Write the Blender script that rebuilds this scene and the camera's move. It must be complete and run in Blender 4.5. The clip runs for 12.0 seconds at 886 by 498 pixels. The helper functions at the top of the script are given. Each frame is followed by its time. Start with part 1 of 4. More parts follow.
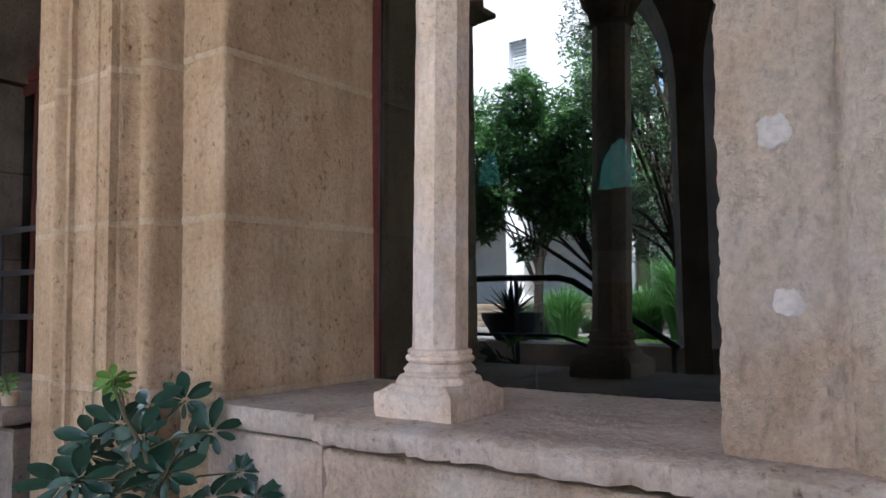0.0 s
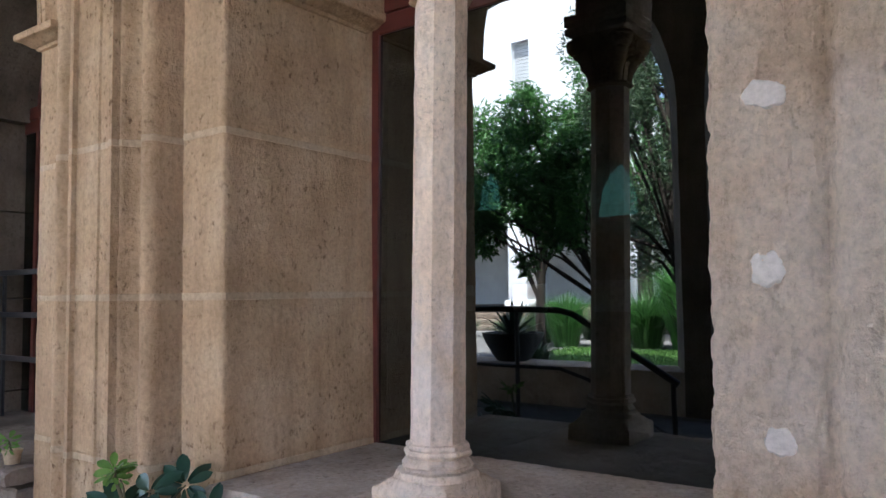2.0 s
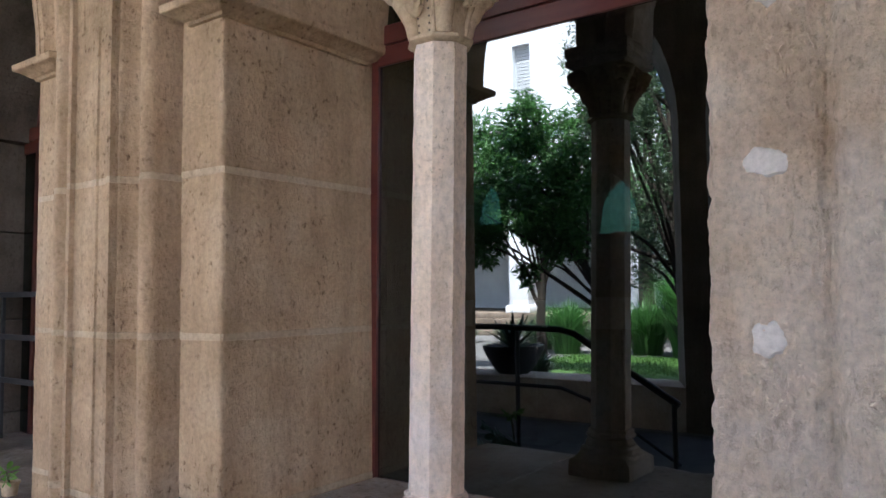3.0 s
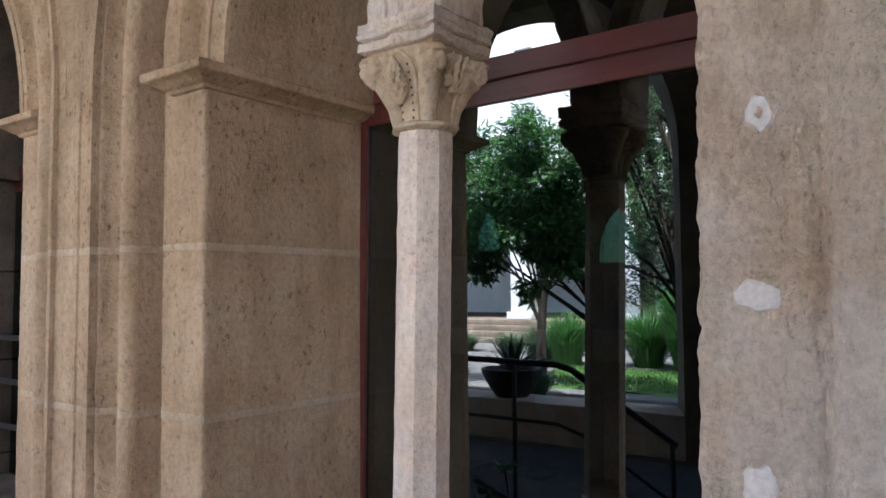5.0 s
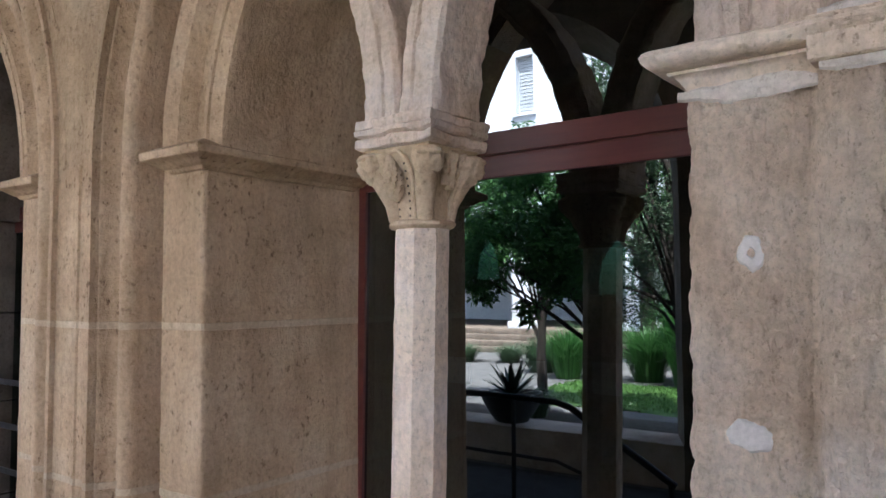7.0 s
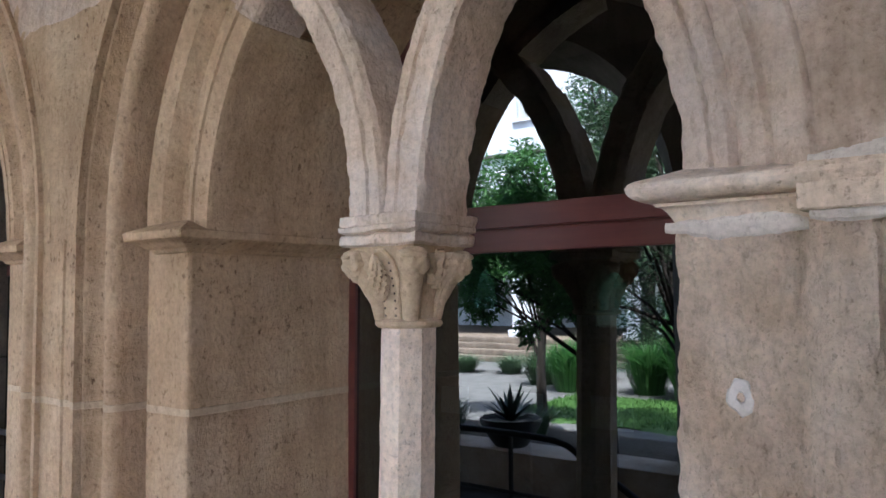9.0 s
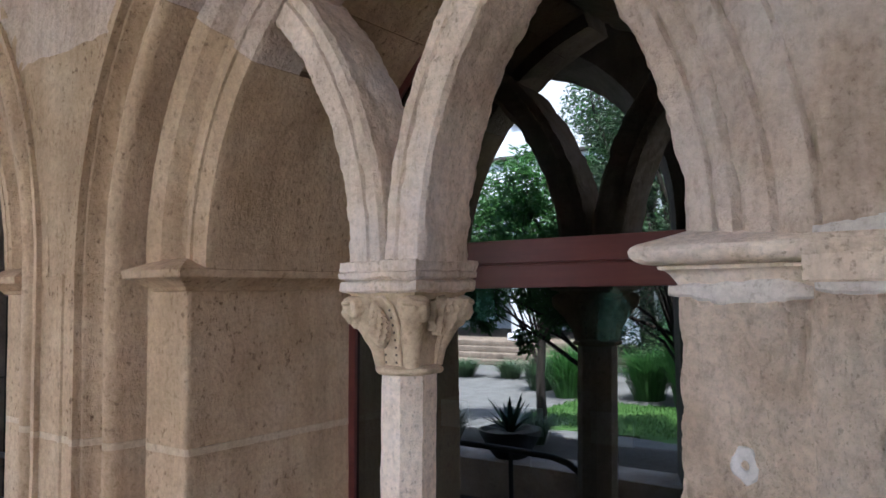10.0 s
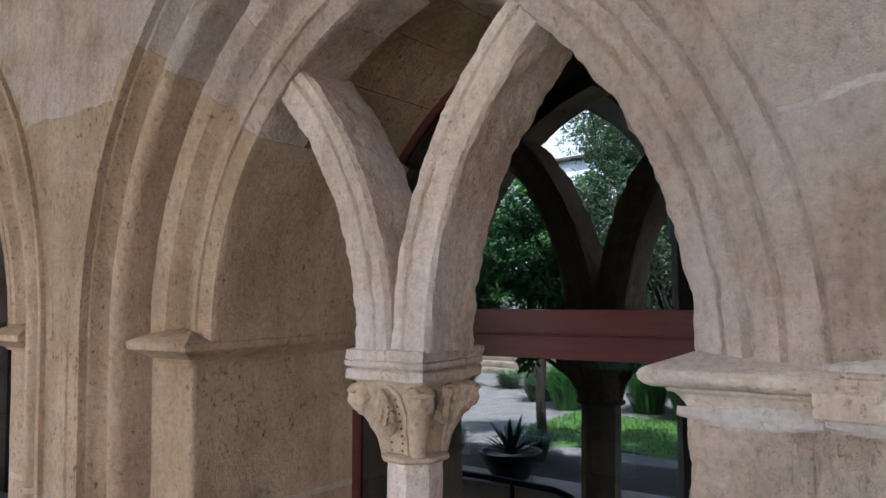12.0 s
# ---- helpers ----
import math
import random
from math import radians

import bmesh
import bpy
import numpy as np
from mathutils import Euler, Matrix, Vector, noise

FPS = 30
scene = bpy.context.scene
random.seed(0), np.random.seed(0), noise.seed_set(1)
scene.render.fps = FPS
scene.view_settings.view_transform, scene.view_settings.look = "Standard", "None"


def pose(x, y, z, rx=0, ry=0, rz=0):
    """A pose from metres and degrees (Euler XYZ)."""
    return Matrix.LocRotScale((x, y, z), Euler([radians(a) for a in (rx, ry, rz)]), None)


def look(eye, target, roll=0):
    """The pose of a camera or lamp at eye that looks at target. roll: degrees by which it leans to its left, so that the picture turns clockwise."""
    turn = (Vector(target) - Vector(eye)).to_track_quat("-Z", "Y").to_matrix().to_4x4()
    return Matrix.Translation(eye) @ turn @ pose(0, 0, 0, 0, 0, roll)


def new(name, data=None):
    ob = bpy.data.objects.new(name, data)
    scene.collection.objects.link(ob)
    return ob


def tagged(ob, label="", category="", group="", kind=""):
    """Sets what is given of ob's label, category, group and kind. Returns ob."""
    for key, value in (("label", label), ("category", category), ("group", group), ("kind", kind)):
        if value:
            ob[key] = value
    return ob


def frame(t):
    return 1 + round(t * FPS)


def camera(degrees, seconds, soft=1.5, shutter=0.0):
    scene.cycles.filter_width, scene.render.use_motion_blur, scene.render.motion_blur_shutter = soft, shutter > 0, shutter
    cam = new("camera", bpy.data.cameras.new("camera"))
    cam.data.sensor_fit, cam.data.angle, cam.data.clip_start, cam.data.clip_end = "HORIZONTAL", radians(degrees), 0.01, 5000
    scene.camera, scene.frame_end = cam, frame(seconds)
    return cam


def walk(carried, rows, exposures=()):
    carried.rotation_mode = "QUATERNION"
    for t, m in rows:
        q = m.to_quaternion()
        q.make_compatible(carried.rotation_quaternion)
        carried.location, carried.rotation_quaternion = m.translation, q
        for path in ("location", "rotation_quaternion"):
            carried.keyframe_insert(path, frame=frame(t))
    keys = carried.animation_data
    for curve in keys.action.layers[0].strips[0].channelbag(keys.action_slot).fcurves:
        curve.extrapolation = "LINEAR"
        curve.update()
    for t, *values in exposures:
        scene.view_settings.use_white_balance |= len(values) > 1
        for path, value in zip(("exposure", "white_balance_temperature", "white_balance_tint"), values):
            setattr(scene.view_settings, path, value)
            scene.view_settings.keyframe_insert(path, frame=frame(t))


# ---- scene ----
cam = camera(61.2, 12.0)
PATH = [
    (0, (-0.034, -0.009, 0.909), (-1.208, 1.605, 1.04), -0.7),
    (0.5, (-0.038, -0.01, 0.975), (-1.214, 1.603, 1.102), -0.8),
    (1, (-0.031, -0.022, 1.043), (-1.207, 1.591, 1.169), -0.7),
    (1.5, (-0.015, -0.022, 1.112), (-1.194, 1.589, 1.237), -0.7),
    (2, (-0.003, -0.023, 1.188), (-1.183, 1.588, 1.306), -0.7),
    (2.5, (-0.003, -0.024, 1.26), (-1.184, 1.586, 1.379), -0.8),
    (3, (-0.001, -0.013, 1.324), (-1.183, 1.596, 1.443), -0.6),
    (5, (0.01, 0.061, 1.59), (-1.178, 1.666, 1.705), -0.5),
    (5.5, (0.015, 0.06, 1.652), (-1.171, 1.666, 1.766), -0.5),
    (6, (0.02, 0.042, 1.717), (-1.164, 1.65, 1.832), -0.6),
    (6.5, (0.03, 0.045, 1.782), (-1.16, 1.649, 1.896), -0.5),
    (7, (0.037, 0.049, 1.852), (-1.153, 1.652, 1.97), -0.4),
    (9, (0.055, 0.098, 2.122), (-1.138, 1.698, 2.241), -0.6),
    (9.5, (0.053, 0.1, 2.18), (-1.139, 1.701, 2.301), -0.6),
    (10, (0.049, 0.1, 2.246), (-1.142, 1.702, 2.365), -0.7),
    (10.5, (0.042, 0.088, 2.302), (-1.148, 1.691, 2.425), -0.7),
    (11, (0.039, 0.083, 2.362), (-1.152, 1.686, 2.484), -0.6),
    (11.5, (0.043, 0.081, 2.419), (-1.149, 1.682, 2.54), -0.6),
    (12, (0.044, 0.078, 2.479), (-1.145, 1.682, 2.6), -0.6),
]
walk(cam, [(t, look(eye, target, roll)) for t, eye, target, roll in PATH], [(0, 3.50, 6350, 18), (5, 3.50, 6150, 18), (12, 3.40, 5950, 19)])

# ---- light ----
world = bpy.data.worlds.new("sky")
scene.world = world
world.use_nodes = True
SUN_EL, SUN_AZ = 66.0, 22.0         # the sun stands high behind the building
wn = world.node_tree.nodes
sky = wn.new("ShaderNodeTexSky")
sky.sky_type = "NISHITA"
sky.sun_disc = False
sky.sun_elevation = radians(SUN_EL)
sky.sun_rotation = radians(SUN_AZ)
sky.air_density, sky.dust_density = 1.0, 2.5
wn["Background"].inputs[1].default_value = 0.15
world.node_tree.links.new(sky.outputs[0], wn["Background"].inputs[0])
sun_data = bpy.data.lights.new("sun", "SUN")
sun_data.energy, sun_data.angle, sun_data.color = 5.0, radians(0.6), (1.0, 0.96, 0.90)
sun = new("sun", sun_data)
sa, se = radians(SUN_AZ), radians(SUN_EL)
sun.matrix_world = look((0, 0, 30), (-30 * math.sin(sa) * math.cos(se), -30 * math.cos(sa) * math.cos(se), 30 - 30 * math.sin(se)))


# ---- materials ----
def material(name):
    m = bpy.data.materials.new(name)
    m.use_nodes = True
    return m, m.node_tree.nodes, m.node_tree.links, m.node_tree.nodes["Principled BSDF"]


def ramp(nodes, links, source, stops):
    r = nodes.new("ShaderNodeValToRGB")
    while len(r.color_ramp.elements) < len(stops):
        r.color_ramp.elements.new(0.5)
    for e, (p, c) in zip(r.color_ramp.elements, stops):
        e.position, e.color = p, (*c, 1)
    links.new(source, r.inputs[0])
    return r.outputs[0]


def noise_tex(nodes, links, scale, detail=6, rough=0.6, stretch=(1, 1, 1)):
    co = nodes.new("ShaderNodeNewGeometry")
    mp = nodes.new("ShaderNodeMapping")
    mp.inputs["Scale"].default_value = stretch
    links.new(co.outputs["Position"], mp.inputs[0])
    n = nodes.new("ShaderNodeTexNoise")
    n.inputs["Scale"].default_value, n.inputs["Detail"].default_value, n.inputs["Roughness"].default_value = scale, detail, rough
    links.new(mp.outputs[0], n.inputs["Vector"])
    return n.outputs[0]


def blend(nodes, links, mode, fac, a, b):
    m = nodes.new("ShaderNodeMix")
    m.data_type, m.blend_type = "RGBA", mode
    for socket, value in ((m.inputs[0], fac), (m.inputs[6], a), (m.inputs[7], b)):
        if isinstance(value, (int, float)):
            socket.default_value = value
        elif isinstance(value, tuple):
            socket.default_value = (*value, 1)
        else:
            links.new(value, socket)
    return m.outputs[2]


def stone_material(name, dark, mid, light, pits=0.4, pit_scale=70, bump=0.35, streak=0.3, patina=None, rough=0.9, relief=0.008, peck=0.0):
    """Limestone: broad patches, vertical streaks, fine grain, pits in colour and relief."""
    m, n, l, b = material(name)
    big = noise_tex(n, l, 3.0, 5, 0.55)
    col = ramp(n, l, big, [(0.3, dark), (0.5, mid), (0.72, light)])
    grain = noise_tex(n, l, 55, 5, 0.7)
    col = blend(n, l, "MULTIPLY", 0.55, col, ramp(n, l, grain, [(0.3, (0.62, 0.58, 0.54)), (0.6, (1.08, 1.06, 1.04))]))
    run = noise_tex(n, l, 9, 4, 0.6, (1, 1, 0.13))
    col = blend(n, l, "MULTIPLY", streak, col, ramp(n, l, run, [(0.35, (0.6, 0.55, 0.5)), (0.62, (1.1, 1.1, 1.1))]))
    pit = noise_tex(n, l, pit_scale, 4, 0.62, (1, 1, 0.75))
    edge = 0.43 + 0.05 * max(0.0, pits - 0.6) / 0.4
    pit_mask = ramp(n, l, pit, [(edge - 0.12, (0.40, 0.35, 0.31)), (edge, (1, 1, 1))])
    worn = n.new("ShaderNodeMath")
    worn.operation = "MULTIPLY"
    l.new(ramp(n, l, noise_tex(n, l, 2.6, 4, 0.6), [(0.36, (0.12, 0.12, 0.12)), (0.6, (1, 1, 1))]), worn.inputs[0])
    worn.inputs[1].default_value = min(1.0, pits * 1.7)
    pit_mask = blend(n, l, "MIX", worn.outputs[0], (1.0, 1.0, 1.0), pit_mask)
    col = blend(n, l, "MULTIPLY", 1.0, col, pit_mask)
    if patina:
        where = ramp(n, l, noise_tex(n, l, 2.1, 6, 0.65), [(0.48, (0, 0, 0)), (0.66, (1, 1, 1))])
        col = blend(n, l, "MIX", where, col, blend(n, l, "MULTIPLY", 0.5, patina, ramp(n, l, grain, [(0.3, (0.6, 0.6, 0.6)), (0.65, (1.1, 1.1, 1.1))])))
    tone = n.new("ShaderNodeObjectInfo")
    col = blend(n, l, "MULTIPLY", 0.8, col, ramp(n, l, tone.outputs["Random"], [(0.0, (0.88, 0.87, 0.85)), (1.0, (1.08, 1.07, 1.06))]))
    l.new(col, b.inputs["Base Color"])
    b.inputs["Roughness"].default_value = rough
    b.inputs["Specular IOR Level"].default_value = 0.2
    h = blend(n, l, "ADD", 0.5, grain, blend(n, l, "MULTIPLY", 1.0, pit_mask, (0.9, 0.9, 0.9)))
    if peck:
        tool = noise_tex(n, l, 62 - 22 * peck, 5, 0.66, (1, 1, 0.42))
        h = blend(n, l, "ADD", peck, h, tool)
        col = blend(n, l, "MULTIPLY", min(1.0, 0.3 + 0.5 * peck), col, ramp(n, l, tool, [(0.30, (0.66, 0.62, 0.58)), (0.45, (0.97, 0.97, 0.97)), (0.7, (1.06, 1.06, 1.05))]))
        l.new(col, b.inputs["Base Color"])
    bp = n.new("ShaderNodeBump")
    bp.inputs["Strength"].default_value, bp.inputs["Distance"].default_value = bump, relief
    l.new(h, bp.inputs["Height"])
    l.new(bp.outputs[0], b.inputs["Normal"])
    return m


def plain_material(name, a, b_col, scale=20, rough=0.6, bump=0.1, metal=0.0, stretch=(1, 1, 1), spec=0.4, dist=0.004):
    m, n, l, b = material(name)
    t = noise_tex(n, l, scale, 5, 0.6, stretch)
    t2 = noise_tex(n, l, scale * 0.17, 4, 0.6)
    col = blend(n, l, "MULTIPLY", 0.5, ramp(n, l, t, [(0.3, a), (0.7, b_col)]), ramp(n, l, t2, [(0.3, (0.75, 0.75, 0.75)), (0.7, (1.1, 1.1, 1.1))]))
    l.new(col, b.inputs["Base Color"])
    b.inputs["Roughness"].default_value, b.inputs["Metallic"].default_value = rough, metal
    b.inputs["Specular IOR Level"].default_value = spec
    bp = n.new("ShaderNodeBump")
    bp.inputs["Strength"].default_value, bp.inputs["Distance"].default_value = bump, dist
    l.new(t, bp.inputs["Height"])
    l.new(bp.outputs[0], b.inputs["Normal"])
    return m


def leaf_material(name, a, b_col, rough=0.45, through_light=0.25):
    m, n, l, b = material(name)
    info = n.new("ShaderNodeNewGeometry")
    col = ramp(n, l, info.outputs["Random Per Island"], [(0.0, a), (1.0, b_col)])
    fine = noise_tex(n, l, 40, 3)
    col = blend(n, l, "MULTIPLY", 0.5, col, ramp(n, l, fine, [(0.3, (0.7, 0.7, 0.7)), (0.7, (1.15, 1.15, 1.15))]))
    l.new(col, b.inputs["Base Color"])
    b.inputs["Roughness"].default_value = rough
    b.inputs["Specular IOR Level"].default_value = 0.35
    tr = n.new("ShaderNodeBsdfTranslucent")
    l.new(col, tr.inputs[0])
    mx = n.new("ShaderNodeMixShader")
    mx.inputs[0].default_value = through_light
    l.new(b.outputs[0], mx.inputs[1])
    l.new(tr.outputs[0], mx.inputs[2])
    l.new(mx.outputs[0], n["Material Output"].inputs[0])
    return m


def glass_material(name):
    """Dark-tinted double glazing: a mirror by its Fresnel gloss, else seen through."""
    m, n, l, b = material(name)
    n.remove(b)
    fr = n.new("ShaderNodeFresnel")
    fr.inputs[0].default_value = 2.3
    clear = n.new("ShaderNodeBsdfTransparent")
    clear.inputs[0].default_value = (0.045, 0.085, 0.075, 1)
    gl = n.new("ShaderNodeBsdfGlossy")
    gl.inputs["Color"].default_value = (0.88, 0.99, 1.0, 1)
    gl.inputs["Roughness"].default_value = 0.012
    ripple = noise_tex(n, l, 2.2, 2, 0.5)
    bp = n.new("ShaderNodeBump")
    bp.inputs["Strength"].default_value, bp.inputs["Distance"].default_value = 0.12, 0.002
    l.new(ripple, bp.inputs["Height"])
    l.new(bp.outputs[0], gl.inputs["Normal"])
    mx = n.new("ShaderNodeMixShader")
    for a, c in ((fr.outputs[0], 0), (clear.outputs[0], 1), (gl.outputs[0], 2)):
        l.new(a, mx.inputs[c])
    l.new(mx.outputs[0], n["Material Output"].inputs[0])
    return m


STONE_NEW = stone_material("limestone_dressed", (0.43, 0.288, 0.170), (0.54, 0.376, 0.230), (0.60, 0.445, 0.295), pits=0.6, pit_scale=46, bump=0.65, streak=0.4, relief=0.014, peck=0.5)
STONE_OLD = stone_material("limestone_weathered", (0.46, 0.335, 0.245), (0.63, 0.485, 0.375), (0.72, 0.59, 0.485), pits=0.3, pit_scale=95, bump=0.8, streak=0.55, patina=(0.60, 0.485, 0.40), relief=0.018, peck=0.7)
STONE_ROUGH = stone_material("limestone_tooled_rough", (0.60, 0.43, 0.30), (0.80, 0.62, 0.47), (0.88, 0.74, 0.60), pits=0.34, pit_scale=115, bump=1.0, streak=0.3, patina=(0.80, 0.655, 0.54), relief=0.024, peck=0.8)
STONE_PALE = stone_material("limestone_pale_carved", (0.64, 0.48, 0.35), (0.79, 0.63, 0.49), (0.86, 0.72, 0.58), pits=0.45, pit_scale=75, bump=0.7, streak=0.45, patina=(0.72, 0.61, 0.53), relief=0.010, peck=0.5)
STONE_WARM = stone_material("limestone_warm_carved", (0.48, 0.35, 0.22), (0.60, 0.46, 0.31), (0.66, 0.54, 0.40), pits=0.35, pit_scale=60, bump=0.45, streak=0.2)
STONE_SILL = stone_material("sill_stone_worn", (0.38, 0.295, 0.225), (0.52, 0.415, 0.33), (0.66, 0.55, 0.455), pits=0.55, pit_scale=40, bump=0.8, streak=0.0, patina=(0.62, 0.54, 0.47), peck=0.5)
# Limestone with the next bay's shade put into its colour.
STONE_SHADED = stone_material("shade_darkened_limestone", (0.07, 0.055, 0.042), (0.12, 0.095, 0.072), (0.16, 0.13, 0.10), pits=0.6, pit_scale=46, bump=0.6, streak=0.5)
# Shade is put into this colour: arcade, next sill, drill holes; steps share it.
STONE_DIMMED = stone_material("dimmed_limestone", (0.14, 0.115, 0.09), (0.22, 0.18, 0.145), (0.28, 0.235, 0.19), pits=0.5, pit_scale=46, bump=0.6, streak=0.5)
MORTAR = stone_material("lime_mortar", (0.47, 0.345, 0.22), (0.55, 0.415, 0.275), (0.61, 0.485, 0.34), pits=0.35, pit_scale=60, bump=0.5, streak=0.3)
GROUT = stone_material("old_lime_pointing", (0.55, 0.47, 0.40), (0.65, 0.565, 0.49), (0.72, 0.635, 0.56), pits=0.3, pit_scale=80, bump=0.6, streak=0.0, peck=0.4)
PLASTER = stone_material("pale_filler", (0.54, 0.48, 0.43), (0.61, 0.55, 0.50), (0.67, 0.61, 0.56), pits=0.1, pit_scale=90, bump=0.3, streak=0.0)
WOOD = plain_material("oxblood_painted_wood", (0.085, 0.018, 0.013), (0.125, 0.030, 0.021), 30, 0.42, 0.25, 0, (0.08, 1, 1), 0.4)
GLASS = glass_material("tinted_glass")
WALL_WHITE = plain_material("white_render", (0.72, 0.74, 0.76), (0.82, 0.84, 0.86), 6, 0.9, 0.2)
# Vault plaster darkened in colour for its shade and less fill light.
VAULT = plain_material("dimmed_vault_plaster", (0.26, 0.235, 0.205), (0.36, 0.33, 0.29), 3, 0.95, 0.2)
# Near-black plaster: the hall's lack of light is put into the colour.
INSIDE = plain_material("shade_dark_plaster", (0.05, 0.045, 0.04), (0.075, 0.065, 0.055), 5, 0.9, 0.1)
BOARD = plain_material("display_board_grey", (0.5, 0.52, 0.52), (0.6, 0.62, 0.62), 8, 0.7, 0.05)
METAL = plain_material("black_painted_steel", (0.012, 0.012, 0.013), (0.03, 0.03, 0.03), 40, 0.45, 0.1)
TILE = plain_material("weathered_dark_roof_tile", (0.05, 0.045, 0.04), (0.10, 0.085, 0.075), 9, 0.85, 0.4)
PAVING = plain_material("pale_gravel_paving", (0.085, 0.083, 0.078), (0.17, 0.165, 0.155), 2.5, 0.95, 0.5)
# Paving coloured near black for the shade under the vault and less bounce.
FLOOR = plain_material("shade_dark_paving", (0.040, 0.036, 0.032), (0.075, 0.067, 0.058), 5, 0.9, 0.3, spec=0.15)
GROUND_SHADE = plain_material("shade_dark_ground", (0.035, 0.028, 0.02), (0.08, 0.065, 0.05), 12, 0.95, 0.8, dist=0.02)
GRASS = leaf_material("grass_blades", (0.035, 0.105, 0.02), (0.095, 0.20, 0.045), 0.6, 0.3)
LEAF_DARK = leaf_material("umbrella_plant_leaf", (0.010, 0.040, 0.022), (0.028, 0.078, 0.044), 0.38, 0.15)
LEAF_NEW = leaf_material("young_leaf", (0.09, 0.20, 0.03), (0.16, 0.30, 0.06), 0.4, 0.3)
LEAF_TREE = leaf_material("tree_leaf", (0.035, 0.12, 0.03), (0.10, 0.25, 0.07), 0.5, 0.3)
LEAF_OLIVE = leaf_material("grey_green_leaf", (0.045, 0.09, 0.045), (0.11, 0.17, 0.09), 0.5, 0.3)
BARK = plain_material("bark", (0.025, 0.02, 0.016), (0.06, 0.048, 0.038), 20, 0.95, 0.8, 0, (1, 1, 0.2), dist=0.02)
STEM = plain_material("woody_green_stem", (0.08, 0.07, 0.035), (0.13, 0.12, 0.06), 30, 0.7, 0.3)


# ---- building helpers ----
def part(name, bm, mat, parent=None, label="", smooth=True, crease=38):
    """Links a bmesh as one mesh object under a thing or a part."""
    me = bpy.data.meshes.new(name)
    bm.normal_update()
    bm.to_mesh(me)
    bm.free()
    me.materials.append(mat)
    if smooth:
        me.shade_smooth()
        me.set_sharp_from_angle(angle=radians(crease))
    ob = new(name, me)
    ob.parent = parent
    if label:
        ob["label"] = label
    return ob


def empty(name, x=0, y=0, z=0):
    ob = new(name)
    ob.empty_display_size = 0.1
    ob.matrix_world = pose(x, y, z)
    return ob


def under(ob, parent):
    """Hangs ob on parent and keeps its place."""
    ob.parent = parent
    ob.matrix_parent_inverse = parent.matrix_basis.inverted()
    return ob


def mesh_of(verts, faces):
    bm = bmesh.new()
    vs = [bm.verts.new(v) for v in verts]
    for f in faces:
        try:
            bm.faces.new([vs[i] for i in f])
        except ValueError:
            pass
    return bm


def rough_at(p, amp, scale, seed=0.0):
    q = Vector(p) * scale + Vector((seed, seed * 1.7, -seed))
    return amp * (noise.noise(q) + 0.5 * noise.noise(q * 2.7) + 0.3 * noise.noise(q * 6.1))


def resample(ring, step):
    out = []
    for i, p in enumerate(ring):
        q = ring[(i + 1) % len(ring)]
        d = math.dist(p, q)
        k = max(1, int(round(d / step)))
        out += [(p[0] + (q[0] - p[0]) * j / k, p[1] + (q[1] - p[1]) * j / k) for j in range(k)]
    return out


def ring_normals(ring):
    """Outward normals of a counter-clockwise ring, mitred at its corners."""
    n, out = len(ring), []
    for i in range(n):
        (ax, ay), (px, py), (bx, by) = ring[i - 1], ring[i], ring[(i + 1) % n]
        d1, d2 = math.hypot(px - ax, py - ay) or 1, math.hypot(bx - px, by - py) or 1
        n1, n2 = ((py - ay) / d1, -(px - ax) / d1), ((by - py) / d2, -(bx - px) / d2)
        k = max(0.45, 1 + n1[0] * n2[0] + n1[1] * n2[1])
        out.append(((n1[0] + n2[0]) / k, (n1[1] + n2[1]) / k))
    return out


def ccw(ring):
    s = sum(ring[i - 1][0] * p[1] - p[0] * ring[i - 1][1] for i, p in enumerate(ring))
    return ring if s > 0 else ring[::-1]


def prism(ring, levels, step=0.03, amp=0.0, scale=9, seed=0.0, lean=(0, 0), chisel=0.0):
    """A solid with the plan `ring`, through levels (z, outward offset): stone with worn, uneven faces."""
    ring = resample(ccw(ring), step)
    nor = ring_normals(ring)
    verts, faces, n = [], [], len(ring)
    z0 = levels[0][0]
    for z, off in levels:
        for (x, y), (nx, ny) in zip(ring, nor):
            d = off + (rough_at((x, y, z), amp, scale, seed) if amp else 0)
            if chisel:
                d -= chisel * max(0.0, noise.noise((x * 75, y * 75, z * 24 + seed)) - 0.05)
                d -= 1.6 * chisel * max(0.0, noise.noise((x * 34 + 7, y * 34, z * 30)) - 0.34)
            verts.append((x + nx * d + lean[0] * (z - z0), y + ny * d + lean[1] * (z - z0), z))
    for k in range(len(levels) - 1):
        a, b = k * n, (k + 1) * n
        faces += [(a + i, a + (i + 1) % n, b + (i + 1) % n, b + i) for i in range(n)]
    faces += [tuple(range(n))[::-1], tuple(range((len(levels) - 1) * n, len(levels) * n))]
    return mesh_of(verts, faces)


def rise(z0, z1, step, worn=0.004, ends=True):
    """Levels from z0 to z1, with the arrises eased at both ends."""
    k = max(2, int((z1 - z0) / step))
    lv = [(z0 + (z1 - z0) * i / k, 0.0) for i in range(k + 1)]
    if ends:
        lv = [(z0, -worn), (z0 + worn, 0)] + lv[1:-1] + [(z1 - worn, 0), (z1, -worn)]
    return lv


